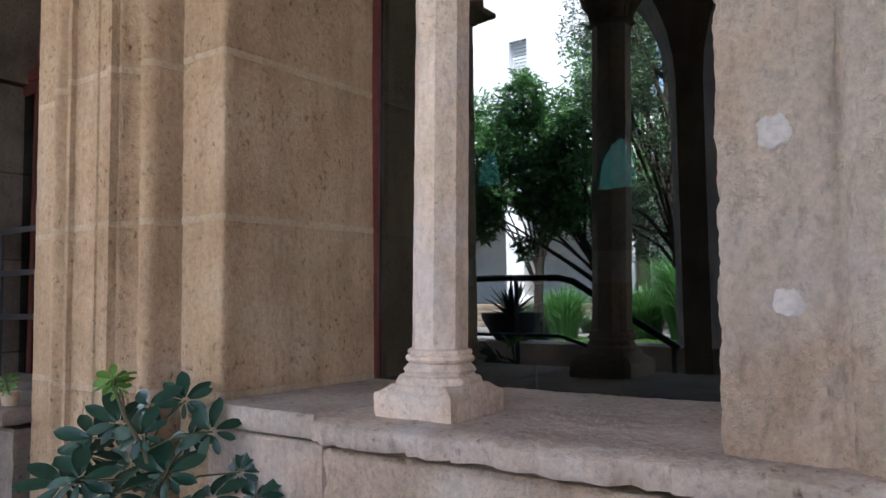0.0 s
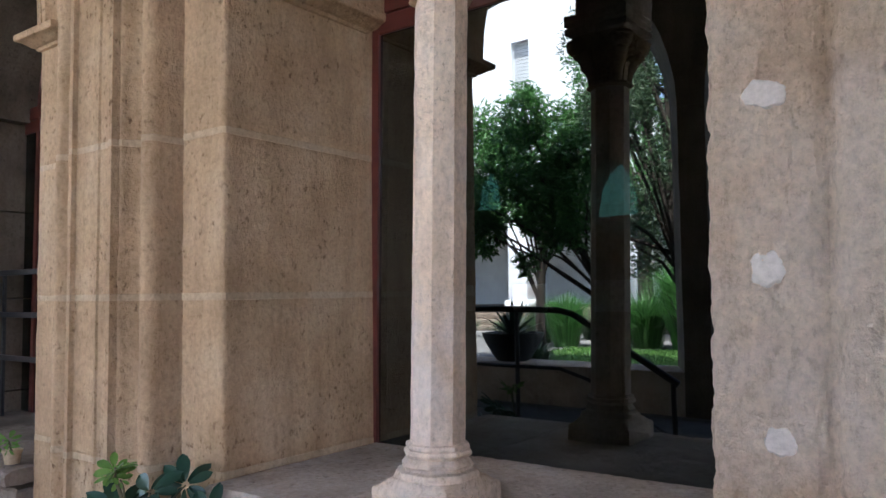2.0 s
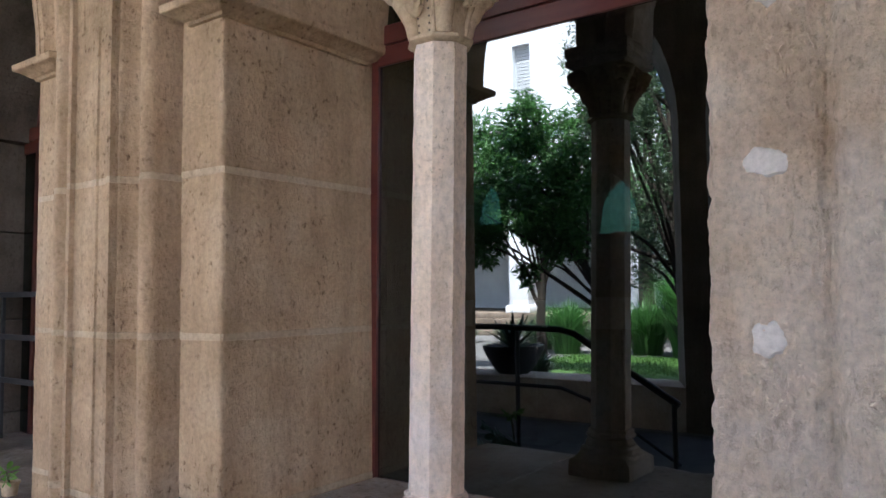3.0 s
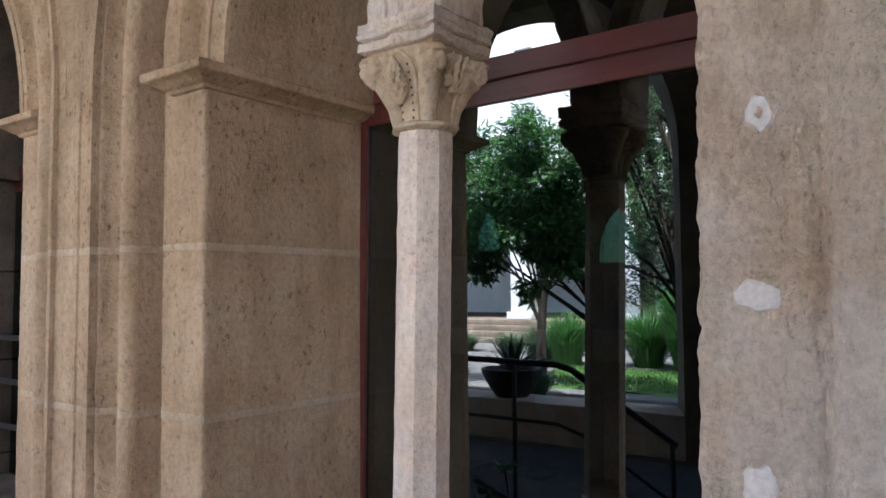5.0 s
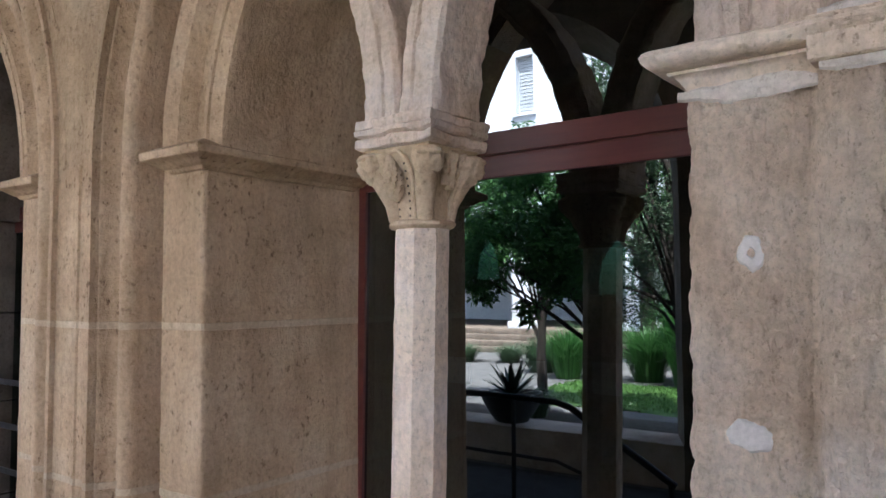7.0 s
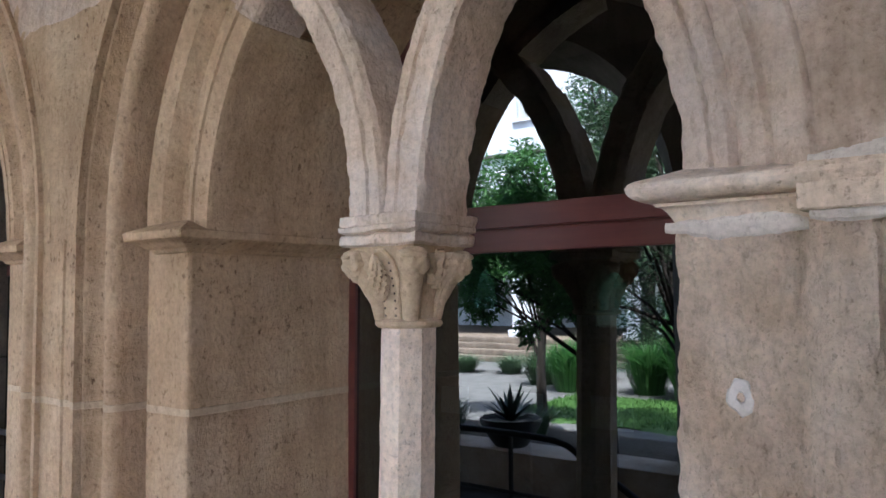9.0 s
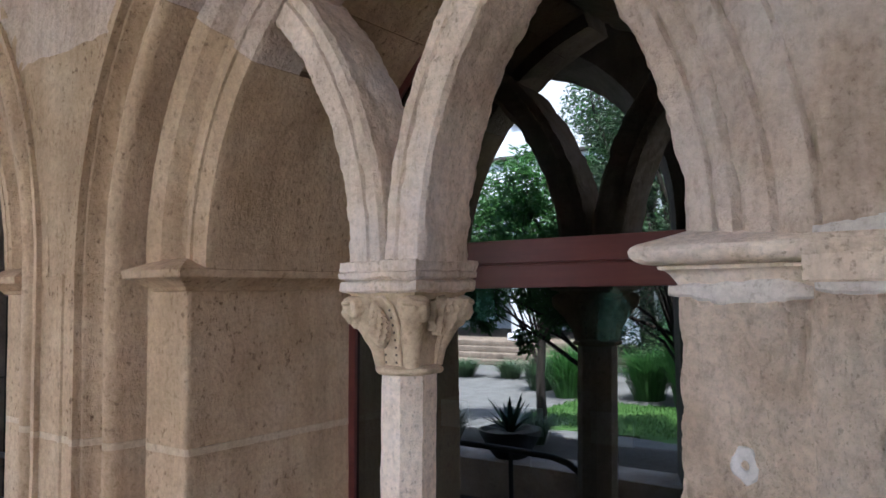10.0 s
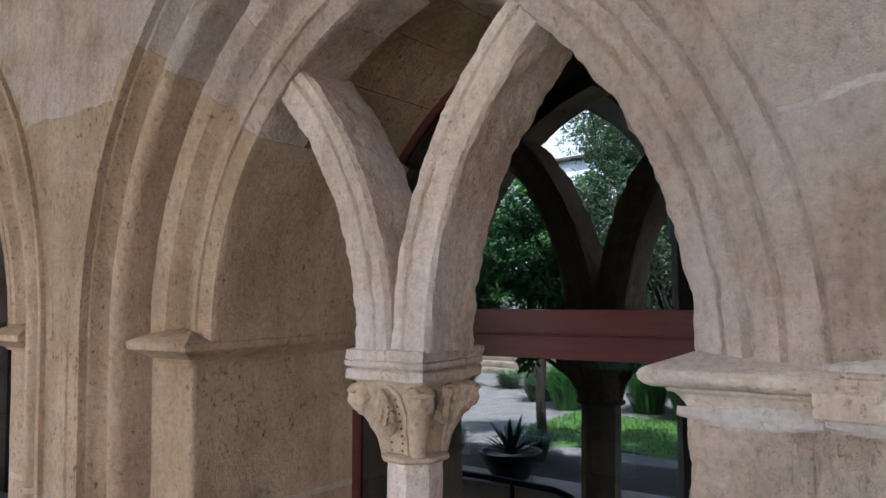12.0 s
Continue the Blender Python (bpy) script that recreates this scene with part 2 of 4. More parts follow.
def arc_stone(cx, cz, profile, a0, a1, flip, step=0.03, amp=0.0, scale=9, seed=0.0):
    """A voussoir: the closed profile of (radius, y) swept about (cx, cz) from angle a0 to a1; flip -1 swings to the other side."""
    prof = resample(ccw(profile), step)
    nor = ring_normals(prof)
    n = len(prof)
    k = max(2, int(abs(a1 - a0) * 1.25 / step))
    verts, faces = [], []
    for j in range(k + 1):
        a = a0 + (a1 - a0) * j / k
        edge = 0.0004 if j in (0, k) else 0
        for (r, y), (nr, ny) in zip(prof, nor):
            p = (cx + flip * r * math.cos(a), y, cz + r * math.sin(a))
            d = (rough_at(p, amp, scale, seed) if amp else 0) - edge
            rr, yy = r + nr * d, y + ny * d
            verts.append((cx + flip * rr * math.cos(a), yy, cz + rr * math.sin(a)))
    for j in range(k):
        a, b = j * n, (j + 1) * n
        faces += [(a + i, a + (i + 1) % n, b + (i + 1) % n, b + i) for i in range(n)]
    faces += [tuple(range(n))[::-1], tuple(range(k * n, (k + 1) * n))]
    bm = mesh_of(verts, faces)
    bmesh.ops.recalc_face_normals(bm, faces=bm.faces[:])
    return bm


def box(x0, x1, y0, y1, z0, z1, bevel=0.004):
    bm = bmesh.new()
    bmesh.ops.create_cube(bm, size=1, matrix=Matrix.LocRotScale(((x0 + x1) / 2, (y0 + y1) / 2, (z0 + z1) / 2), None, (x1 - x0, y1 - y0, z1 - z0)))
    if bevel:
        bmesh.ops.bevel(bm, geom=bm.edges[:], offset=bevel, segments=2, affect="EDGES", profile=0.5)
    return bm


def tube(points, radius, sides=8, bm=None):
    """A tube through points; radius is one number or one for each point."""
    bm = bm or bmesh.new()
    rs = radius if isinstance(radius, (list, tuple)) else [radius] * len(points)
    rings, u = [], None
    for i, p in enumerate(points):
        d = (Vector(points[min(i + 1, len(points) - 1)]) - Vector(points[max(i - 1, 0)])).normalized()
        u = d.orthogonal().normalized() if u is None else (u - d * u.dot(d)).normalized()
        v = d.cross(u)
        rings.append([bm.verts.new(Vector(p) + rs[i] * (u * math.cos(2 * math.pi * j / sides) + v * math.sin(2 * math.pi * j / sides))) for j in range(sides)])
    for a, b in zip(rings, rings[1:]):
        for j in range(sides):
            bm.faces.new((a[j], a[(j + 1) % sides], b[(j + 1) % sides], b[j]))
    bm.faces.new(rings[0][::-1])
    bm.faces.new(rings[-1])
    return bm


# ---- the cloister wall: plan numbers ----
BAY = 2.888                      # from window to window
PIER = -2.553                    # outer fillet of this window
PIER_B = -2.828                  # outer fillet of the next window; a flat strip lies between
MID = -1.247                     # middle of the window
JAMB_L, JAMB_R = -2.055, -0.462   # the window's reveals
FACE = 1.547                     # front of the jamb blocks
GLASS_Y = 2.30
SPRING = 2.33                    # where the arches spring
R = 1.05                         # radius of all arches
SILL = 0.59
SILL_NB = 0.47                   # the neighbouring window reaches lower
CL, CR = -0.945, -1.497          # centres of the left and right half of the great arch
# Height of the unseen upper wall, chosen for its shadow on the garden.
TOP = 10.3


def pier_half():
    """Half the plan of the moulded pier, out from its middle: fillet, cove, roll, hollow."""
    half = [(-0.012, 1.448), (-0.010, 1.428), (0.012, 1.428), (0.015, 1.466), (0.022, 1.468), (0.026, 1.452), (0.032, 1.456), (0.044, 1.490), (0.066, 1.513), (0.100, 1.514), (0.126, 1.484)]
    half += [(0.164 + 0.038 * math.cos(a), 1.498 - 0.040 * math.sin(a)) for a in np.linspace(2.4, -0.2, 9)]
    half += [(0.205, 1.550), (0.210, 1.595), (0.228, 1.632), (0.252, 1.630), (0.268, 1.588), (0.274, FACE)]
    return half


def pier_profile(c):
    half = pier_half() + [(0.49, FACE), (0.498, FACE + 0.008), (0.498, 2.34)]
    strip = [(PIER_B + 0.16, 1.448), (PIER_B + 0.164, 1.440), (PIER_B + 0.176, 1.440), (PIER_B + 0.18, 1.448)]
    return [(PIER_B - x, y) for x, y in half[::-1]] + strip + [(c + x, y) for x, y in half]


wall = tagged(empty("wall_cloister", PIER, 1.9, 0), "thick limestone cloister wall with moulded piers and pointed openings", "wall", kind="structure")


def add_stone(bm, mat=STONE_NEW, name="stone", parent=None, label="", crease=30):
    return under(part(name, bm, mat, None, label, True, crease), parent or wall)


def pier(c, joints, mat, amp, seed):
    ring = pier_profile(c)
    for i, (z0, z1) in enumerate(zip(joints, joints[1:])):
        add_stone(prism(ring, rise(z0 + (0.009 if i else 0), z1 - (0.009 if z1 < SPRING else -0.006), 0.04), 0.014, amp, 11, seed + i * 3.1), mat, crease=52)
        if i:
            inset = [(x, y + 0.001) for x, y in ring]
            add_stone(prism(inset, [(z0 - 0.015, -0.003), (z0 - 0.011, 0.001), (z0 + 0.011, 0.001), (z0 + 0.015, -0.003)], 0.03, 0.002, 14, seed), MORTAR, "mortar_bed")


pier(PIER, [0.0, 0.60, 1.187, 1.747, SPRING], STONE_NEW, 0.0022, 3.0)

# the worn jamb of the other side, with the plain wall that follows it
rough_ring = [(JAMB_R, 2.34), (JAMB_R, FACE + 0.02), (JAMB_R + 0.018, FACE), (-0.262, FACE), (-0.247, 1.553), (-0.236, 1.562), (-0.224, 1.553), (-0.214, 1.525), (-0.19, 1.505), (-0.14, 1.498), (-0.108, 1.500), (-0.100, 1.514), (-0.090, 1.514), (-0.082, 1.500), (0.55, 1.500), (0.55, 2.34)]
add_stone(prism([(x - 0.028, y) for x, y in rough_ring], [(0.572, -0.016), (0.582, -0.008), (0.60, -0.002), (0.63, 0)] + rise(0.66, 2.262, 0.009, ends=False), 0.007, 0.0065, 17, 8.0, (0.018, 0), 0.011), STONE_ROUGH, label="rough tooled limestone jamb with eroded edge")
add_stone(prism(rough_ring, rise(2.262, SPRING + 0.02, 0.03), 0.03, 0.004, 11, 9.0), STONE_OLD)
add_stone(prism([(0.56, 1.50), (3.6, 1.50), (3.6, 2.34), (0.56, 2.34)], rise(0.0, SPRING, 0.1), 0.1, 0.004, 5, 2.0), STONE_OLD)
add_stone(prism([(JAMB_R - 0.002, 1.494), (0.55, 1.494), (0.55, 2.34), (JAMB_R - 0.002, 2.34)], rise(0.0, 0.498, 0.05, 0.012), 0.03, 0.009, 9, 4.0), STONE_ROUGH)
# filler patches in the worn jamb
for x, z, w, h, s in ((-0.362, 1.228, 0.034, 0.038, 1), (-0.350, 0.892, 0.030, 0.031, 2), (-0.356, 1.578, 0.043, 0.030, 3), (-0.342, 1.925, 0.027, 0.031, 4)):
    pts = [(x + w * (1 + 0.08 * math.sin(3 * a + s) + 0.05 * math.sin(5 * a + 2 * s)) * math.cos(a), z + h * (1 + 0.14 * math.sin(2 * a + s) + 0.08 * math.sin(7 * a)) * math.sin(a)) for a in np.linspace(0, 2 * math.pi, 29)[:-1]]
    hole = s == 4
    rings = [(1.08, FACE + 0.008), (1.0, FACE + 0.0015), (0.86, FACE - 0.0015), (0.35, FACE - 0.002)] + ([(0.26, FACE - 0.0005), (0.2, FACE + 0.02)] if hole else [(0.05, FACE - 0.002)])
    verts = [(x + (px - x) * k, y + rough_at((px * k, pz * k, s), 0.0008, 30), z + (pz - z) * k) for k, y in rings for px, pz in pts]
    n = len(pts)
    faces = [(a * n + i, a * n + (i + 1) % n, (a + 1) * n + (i + 1) % n, (a + 1) * n + i) for a in range(len(rings) - 1) for i in range(n)]
    faces += [tuple(range((len(rings) - 1) * n, len(rings) * n))]
    bm = mesh_of(verts, faces)
    bmesh.ops.recalc_face_normals(bm, faces=bm.faces[:])
    add_stone(bm, PLASTER, "filler_patch", label="pale filler patch")

# imposts
IMPOST = [(2.262, -0.004), (2.267, 0.012), (2.278, 0.019), (2.281, 0.030), (2.292, 0.046), (2.303, 0.062), (2.306, 0.076), (2.311, 0.081), (2.332, 0.083), (2.337, 0.078), (2.371, -0.005), (2.373, -0.03)]


WORN_IMPOST = [(2.240, -0.004), (2.246, 0.004), (2.262, 0.010), (2.276, 0.018), (2.284, 0.026), (2.287, 0.036), (2.293, 0.038), (2.295, 0.034), (2.297, 0.058), (2.303, 0.070), (2.312, 0.078), (2.322, 0.080), (2.331, 0.076), (2.337, 0.066), (2.352, 0.022), (2.362, -0.004), (2.364, -0.02)]


def impost(x0, x1, mat, amp, seed, levels):
    ring = [(x0, FACE), (x1, FACE), (x1, 2.25), (x0, 2.25)]
    return add_stone(prism(ring, levels, 0.012, amp, 12, seed), mat, "impost", label="moulded stone impost")


impost(-2.222, JAMB_L - 0.002, STONE_NEW, 0.002, 5, IMPOST)
impost((PIER + PIER_B) - JAMB_L + 0.002, (PIER + PIER_B) + 2.222, STONE_NEW, 0.002, 6, IMPOST)
add_stone(prism([(JAMB_R + 0.012, FACE + 0.012), (-0.12, FACE + 0.012), (-0.12, 2.25), (JAMB_R + 0.012, 2.25)], WORN_IMPOST, 0.012, 0.0035, 12, 7), STONE_PALE, "impost", label="worn moulded stone impost")
add_stone(prism([(-0.222, 1.486), (0.55, 1.486), (0.55, 2.30), (-0.222, 2.30)], rise(2.258, 2.342, 0.02, 0.004), 0.02, 0.003, 10, 12), STONE_PALE)


# great arches: profile from the intrados out to the hood
def worn_profile(r0, back):
    return [(r0, back), (r0, 1.585), (r0 + 0.010, 1.568), (r0 + 0.058, 1.554), (r0 + 0.066, 1.562), (r0 + 0.074, 1.552), (r0 + 0.098, 1.547), (r0 + 0.114, 1.556), (r0 + 0.126, 1.542), (r0 + 0.168, 1.530), (r0 + 0.180, 1.541), (r0 + 0.192, 1.527),
            (r0 + 0.225, 1.513), (r0 + 0.246, 1.508), (r0 + 0.256, 1.517), (r0 + 0.266, 1.507), (r0 + 0.30, 1.502), (r0 + 0.34, 1.50), (r0 + 0.34, back)]


def arch_profile(r0, back):
    inner = [(r0, back), (r0, 1.578), (r0 + 0.006, 1.564), (r0 + 0.060, 1.552), (r0 + 0.066, 1.568), (r0 + 0.074, 1.551), (r0 + 0.098, 1.554), (r0 + 0.120, 1.584), (r0 + 0.150, 1.604),
             (r0 + 0.184, 1.594), (r0 + 0.208, 1.562), (r0 + 0.224, 1.542), (r0 + 0.250, 1.534), (r0 + 0.290, 1.530)]
    outer = [(1.608 - x, y) for x, y in pier_half()[::-1] if 0 < x < 0.272]
    return inner + outer + [(1.596, 1.428), (1.617, 1.428), (1.62, 1.447), (1.67, 1.447), (1.67, back)]


def great_arch(mid, joints_l, joints_r, old_from, seed, worn_right):
    cl, cr = CL + mid - MID - (0 if worn_right else 0.155), (CR if worn_right else (PIER + PIER_B) - CL)
    apex = math.acos((cl - mid) / R)
    for flip, c, joints in ((-1, cl, joints_l), (1, cr, joints_r)):
        js = [j for j in joints if j < apex - 0.05] + [apex]
        for i, (a0, a1) in enumerate(zip(js, js[1:])):
            worn = flip == 1 and worn_right
            old = worn or a0 >= old_from - 1e-6
            r0 = R if worn else 1.032
            stepped = old and not worn
            prof = arch_profile(r0, 1.76 if stepped else 2.34)
            if worn:
                prof = worn_profile(R, 2.34)
            # The neighbour's left half takes the stone with shade in its colour.
            add_stone(arc_stone(c, SPRING, prof, a0 + 0.0004, a1 - 0.0004, flip, 0.015, (0.0088 if worn else 0.005) if old else 0.0018, 16 if worn else 13, seed if worn else seed + i), STONE_OLD if old else (STONE_SHADED if flip == -1 and not worn_right else STONE_NEW), "arch_stone")
            if stepped:
                add_stone(arc_stone(c, SPRING, [(r0 + 0.06, 1.755), (r0 + 0.06, 2.34), (r0 + 0.6, 2.34), (r0 + 0.6, 1.755)], a0 + 0.001, a1 - 0.001, flip, 0.06, 0.003, 6, seed + 20 + i), STONE_NEW, "soffit_stone")


great_arch(MID, [0.0, 0.66, 0.88, 1.10], [0.0, 0.36, 0.72, 1.0], 0.66, 31, True)
great_arch(MID - BAY, [0.0, 0.30, 0.66, 0.92], [0.0, 0.31, 0.64, 0.95], 9, 47, False)


# pale repointing smeared over joints of the old wall
def smear(points, width, y, seed):
    """A thin uneven strip of mortar along points (x, z)."""
    k, verts = 40, []
    for i in range(k + 1):
        f = i / k * (len(points) - 1)
        j = min(int(f), len(points) - 2)
        (xa, za), (xb, zb) = points[j], points[j + 1]
        px, pz = xa + (xb - xa) * (f - j), za + (zb - za) * (f - j)
        pz += rough_at((px, 0, pz), 0.006, 12, seed)
        w = width * (0.5 + 0.5 * math.sin(math.pi * i / k)) * (1 + rough_at((px, 1, pz), 0.35, 14, seed))
        d = Vector((xb - xa, zb - za)).normalized()
        for q, lift in ((-1, 0.004), (-0.6, -0.0005), (0.6, -0.0005), (1, 0.004)):
            verts.append((px - d.y * w * q, y + lift, pz + d.x * w * q))
    faces = [(4 * i + c, 4 * i + 4 + c, 4 * i + 5 + c, 4 * i + 1 + c) for i in range(k) for c in range(3)]
    bm = mesh_of(verts, faces)
    bmesh.ops.recalc_face_normals(bm, faces=bm.faces[:])
    add_stone(bm, GROUT, "mortar_smear")


smear([(-0.262, 2.80), (-0.19, 2.812), (-0.12, 2.83), (-0.05, 2.838), (0.1, 2.83)], 0.014, 1.4995, 3)

smear([(-0.475, 2.243), (-0.38, 2.239), (-0.30, 2.243), (-0.19, 2.240)], 0.021, 1.5425, 5)
smear([(-0.205, 2.250), (-0.10, 2.253), (0.1, 2.250)], 0.017, 1.4965, 6)
smear([(-0.205, 2.348), (-0.14, 2.345), (-0.05, 2.352), (0.2, 2.348)], 0.020, 1.4965, 7)

# plain walling over the arches
def arch_line(x):
    """Height of the hood or the worn arch over x, or the springing between them."""
    z = None
    for mid in (MID, MID - BAY):
        for c, flip, rr in ((CL + mid - MID, -1, 1.602), ((CR, 1, R + 0.32) if mid == MID else ((PIER + PIER_B) - CL, 1, 1.602))):
            if (x - mid) * flip >= 0 and abs(x - c) < rr:
                z = SPRING + math.sqrt(rr * rr - (x - c) ** 2)
    return z if z else SPRING


def seam(x):
    """Where the dressed walling below meets the older walling above."""
    return max(arch_line(x), 3.16 + rough_at((x, 0, 0), 0.05, 4, 6) if x < -1.3 else 0)


def walling(low, high, x0, x1, rows, seed):
    xs = list(np.arange(x0, x1 + 0.001, 0.04))
    verts, faces = [], []
    for x in xs:
        z0, z1 = low(x), high(x)
        y0 = 1.447 + 0.053 * max(0, min(1, (x + 1.0) / 0.6))
        verts += [(x, y0 + rough_at((x, 0, z0 + (z1 - z0) * k / rows), 0.003, 6, seed), z0 + (z1 - z0) * k / rows) for k in range(rows + 1)]
        verts += [(x, 2.34, z1), (x, 2.34, z0)]
    n = rows + 3
    for i in range(len(xs) - 1):
        a, b = i * n, (i + 1) * n
        faces += [(a + k, b + k, b + k + 1, a + k + 1) for k in range(n - 1)] + [(a + n - 1, b + n - 1, b, a)]
    bm = mesh_of(verts, faces)
    bmesh.ops.recalc_face_normals(bm, faces=bm.faces[:])
    return bm


add_stone(walling(arch_line, seam, -3.6, -1.9, 24, 3), STONE_NEW, "walling")
add_stone(walling(seam, lambda x: 4.3, -5.6, 3.6, 28, 3), STONE_OLD, "walling")
add_stone(walling(lambda x: 4.3, lambda x: TOP, -5.6, 3.6, 6, 3), STONE_OLD, "walling")
add_stone(prism([(-12, 1.47), (-5.6, 1.47), (-5.6, 2.34), (-12, 2.34)], rise(0, TOP, 0.4), 0.4), STONE_NEW, "walling")
add_stone(prism([(3.6, 1.47), (14, 1.47), (14, 2.34), (3.6, 2.34)], rise(0, TOP, 0.4), 0.4), STONE_NEW, "walling")
# neighbour's far jamb, its shade put into a dark stone colour, and the iron railing that closes that bay
NB = MID - BAY
NB_JAMB = NB - 0.965
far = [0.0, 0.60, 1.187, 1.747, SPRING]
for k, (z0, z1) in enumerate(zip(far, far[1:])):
    add_stone(prism([(NB_JAMB, FACE), (NB_JAMB, 2.34), (-5.6, 2.34), (-5.6, FACE)], rise(z0 + 0.004, z1 - 0.004, 0.06, 0.004), 0.05, 0.003, 9, k), STONE_SHADED)
railing = tagged(empty("window_railing", NB, 2.1, SILL_NB), "black iron railing across the neighbouring opening", "railing")
for z in (0.83, 1.09, 1.345):
    under(part("bar", box(NB_JAMB - 0.01, NB + 0.80, 2.092, 2.108, z - 0.016, z + 0.016, 0.003), METAL, None, "", False), railing)
for x in (NB_JAMB + 0.16, NB, NB + 0.5):
    under(part("post", box(x - 0.012, x + 0.012, 2.109, 2.127, SILL_NB - 0.01, 1.361, 0.003), METAL, None, "", False), railing)


# parapet walls and sills under the openings
sill = tagged(empty("window_sill", MID, 1.9, SILL), "worn grey stone window sill with chipped front edge", "sill", kind="structure")
for mid, top in ((MID, SILL), (NB, SILL_NB)):
    x0, x1 = mid - (0.805 if mid == MID else 0.96), mid + 0.775
    joint = mid - 0.30
    # The neighbour's parapet and sill carry their deep shade in the stone colour.
    add_stone(prism([(x0, 1.494), (joint - 0.004, 1.494), (joint - 0.004, 2.34), (x0, 2.34)], rise(0, top - 0.080, 0.05, 0.008), 0.05, 0.004, 8, 11), STONE_OLD if mid == MID else STONE_DIMMED)
    add_stone(prism([(joint + 0.004, 1.496), (x1, 1.496), (x1, 2.34), (joint + 0.004, 2.34)], rise(0, top - 0.092, 0.03, 0.012), 0.02, 0.010, 11, 12), STONE_ROUGH if mid == MID else STONE_DIMMED)
    under(part("sill_slab", prism([(x0, 1.472), (mid - 0.312, 1.472), (mid - 0.312, 2.30), (x0, 2.30)], [(top - 0.068, -0.006), (top - 0.06, 0), (top - 0.02, 0), (top - 0.008, -0.003), (top, -0.012)], 0.03, 0.003, 9, 1), STONE_SILL if mid == MID else STONE_DIMMED), sill)
    # the longer slab is broken along its front edge
    bm = bmesh.new()
    bmesh.ops.create_grid(bm, x_segments=150, y_segments=70, size=0.5)
    x2 = 0.55 if mid == MID else x1
    w = x2 - (mid - 0.318)
    for v in bm.verts:
        u, q = v.co.x + 0.5, v.co.y + 0.5
        x = mid - 0.318 + w * u
        edge = 1.452 + rough_at((x, 0, 0), 0.022, 9, 5) + rough_at((x, 0, 0), 0.015, 24, 2)
        y = edge + (2.31 - edge) * q ** 1.25
        drop = (0.018 + rough_at((x, 3, 0), 0.012, 16, 9)) * max(0, 1 - q / 0.12) ** 1.6 + (0.010 if q < 0.001 else 0)
        worn = rough_at((x, y, 0), 0.0042, 7, 8) + rough_at((x, y, 0), 0.003, 22, 3)
        v.co = (x, y, top - drop + worn * (1 if q > 0.03 else 1.6) - 0.004)
    rim = [e for e in bm.edges if e.is_boundary]
    out = bmesh.ops.extrude_edge_only(bm, edges=rim)["geom"]
    for v in out:
        if isinstance(v, bmesh.types.BMVert):
            v.co.z = top - 0.070 + rough_at(v.co, 0.005, 14, 4)
            v.co.y += 0.008
    bmesh.ops.recalc_face_normals(bm, faces=bm.faces[:])
    under(part("sill_slab", bm, STONE_SILL if mid == MID else STONE_DIMMED, None, "chipped sill slab with a broken edge", True, 55), sill)


# ---- colonnette ----
COLX, COLY = -1.278, 1.702


def octagon(r, cx=0, cy=0, turn=22.5):
    return [(cx + r / math.cos(math.pi / 8) * math.cos(radians(turn + 45 * i)), cy + r / math.cos(math.pi / 8) * math.sin(radians(turn + 45 * i))) for i in range(8)]


def square(h, cx=0, cy=0):
    return [(cx - h, cy - h), (cx + h, cy - h), (cx + h, cy + h), (cx - h, cy + h)]


def loft(rings, amp=0.0, scale=12, seed=0.0):
    """Joins rings of equal count at their heights: [(ring, z)]."""
    n = len(rings[0][0])
    verts = []
    for ring, z in rings:
        nor = ring_normals(ring)
        for (x, y), (nx, ny) in zip(ring, nor):
            d = rough_at((x, y, z), amp, scale, seed) if amp else 0
            verts.append((x + nx * d, y + ny * d, z + d * 0.5))
    faces = [(k * n + i, k * n + (i + 1) % n, (k + 1) * n + (i + 1) % n, (k + 1) * n + i) for k in range(len(rings) - 1) for i in range(n)]
    faces += [tuple(range(n))[::-1], tuple(range((len(rings) - 1) * n, len(rings) * n))]
    return mesh_of(verts, faces)


def morph(t, r, h, count=64):
    """A ring between an octagon (t=0) of inner radius r and a square (t=1) of half width h."""
    out = []
    for i in range(count):
        a = 2 * math.pi * i / count - math.pi / 4
        o = r / math.cos((a + math.pi / 8) % (math.pi / 4) - math.pi / 8)
        s = h / max(abs(math.cos(a)), abs(math.sin(a)))
        k = o + (s - o) * t
        out.append((k * math.cos(a), k * math.sin(a)))
    return out


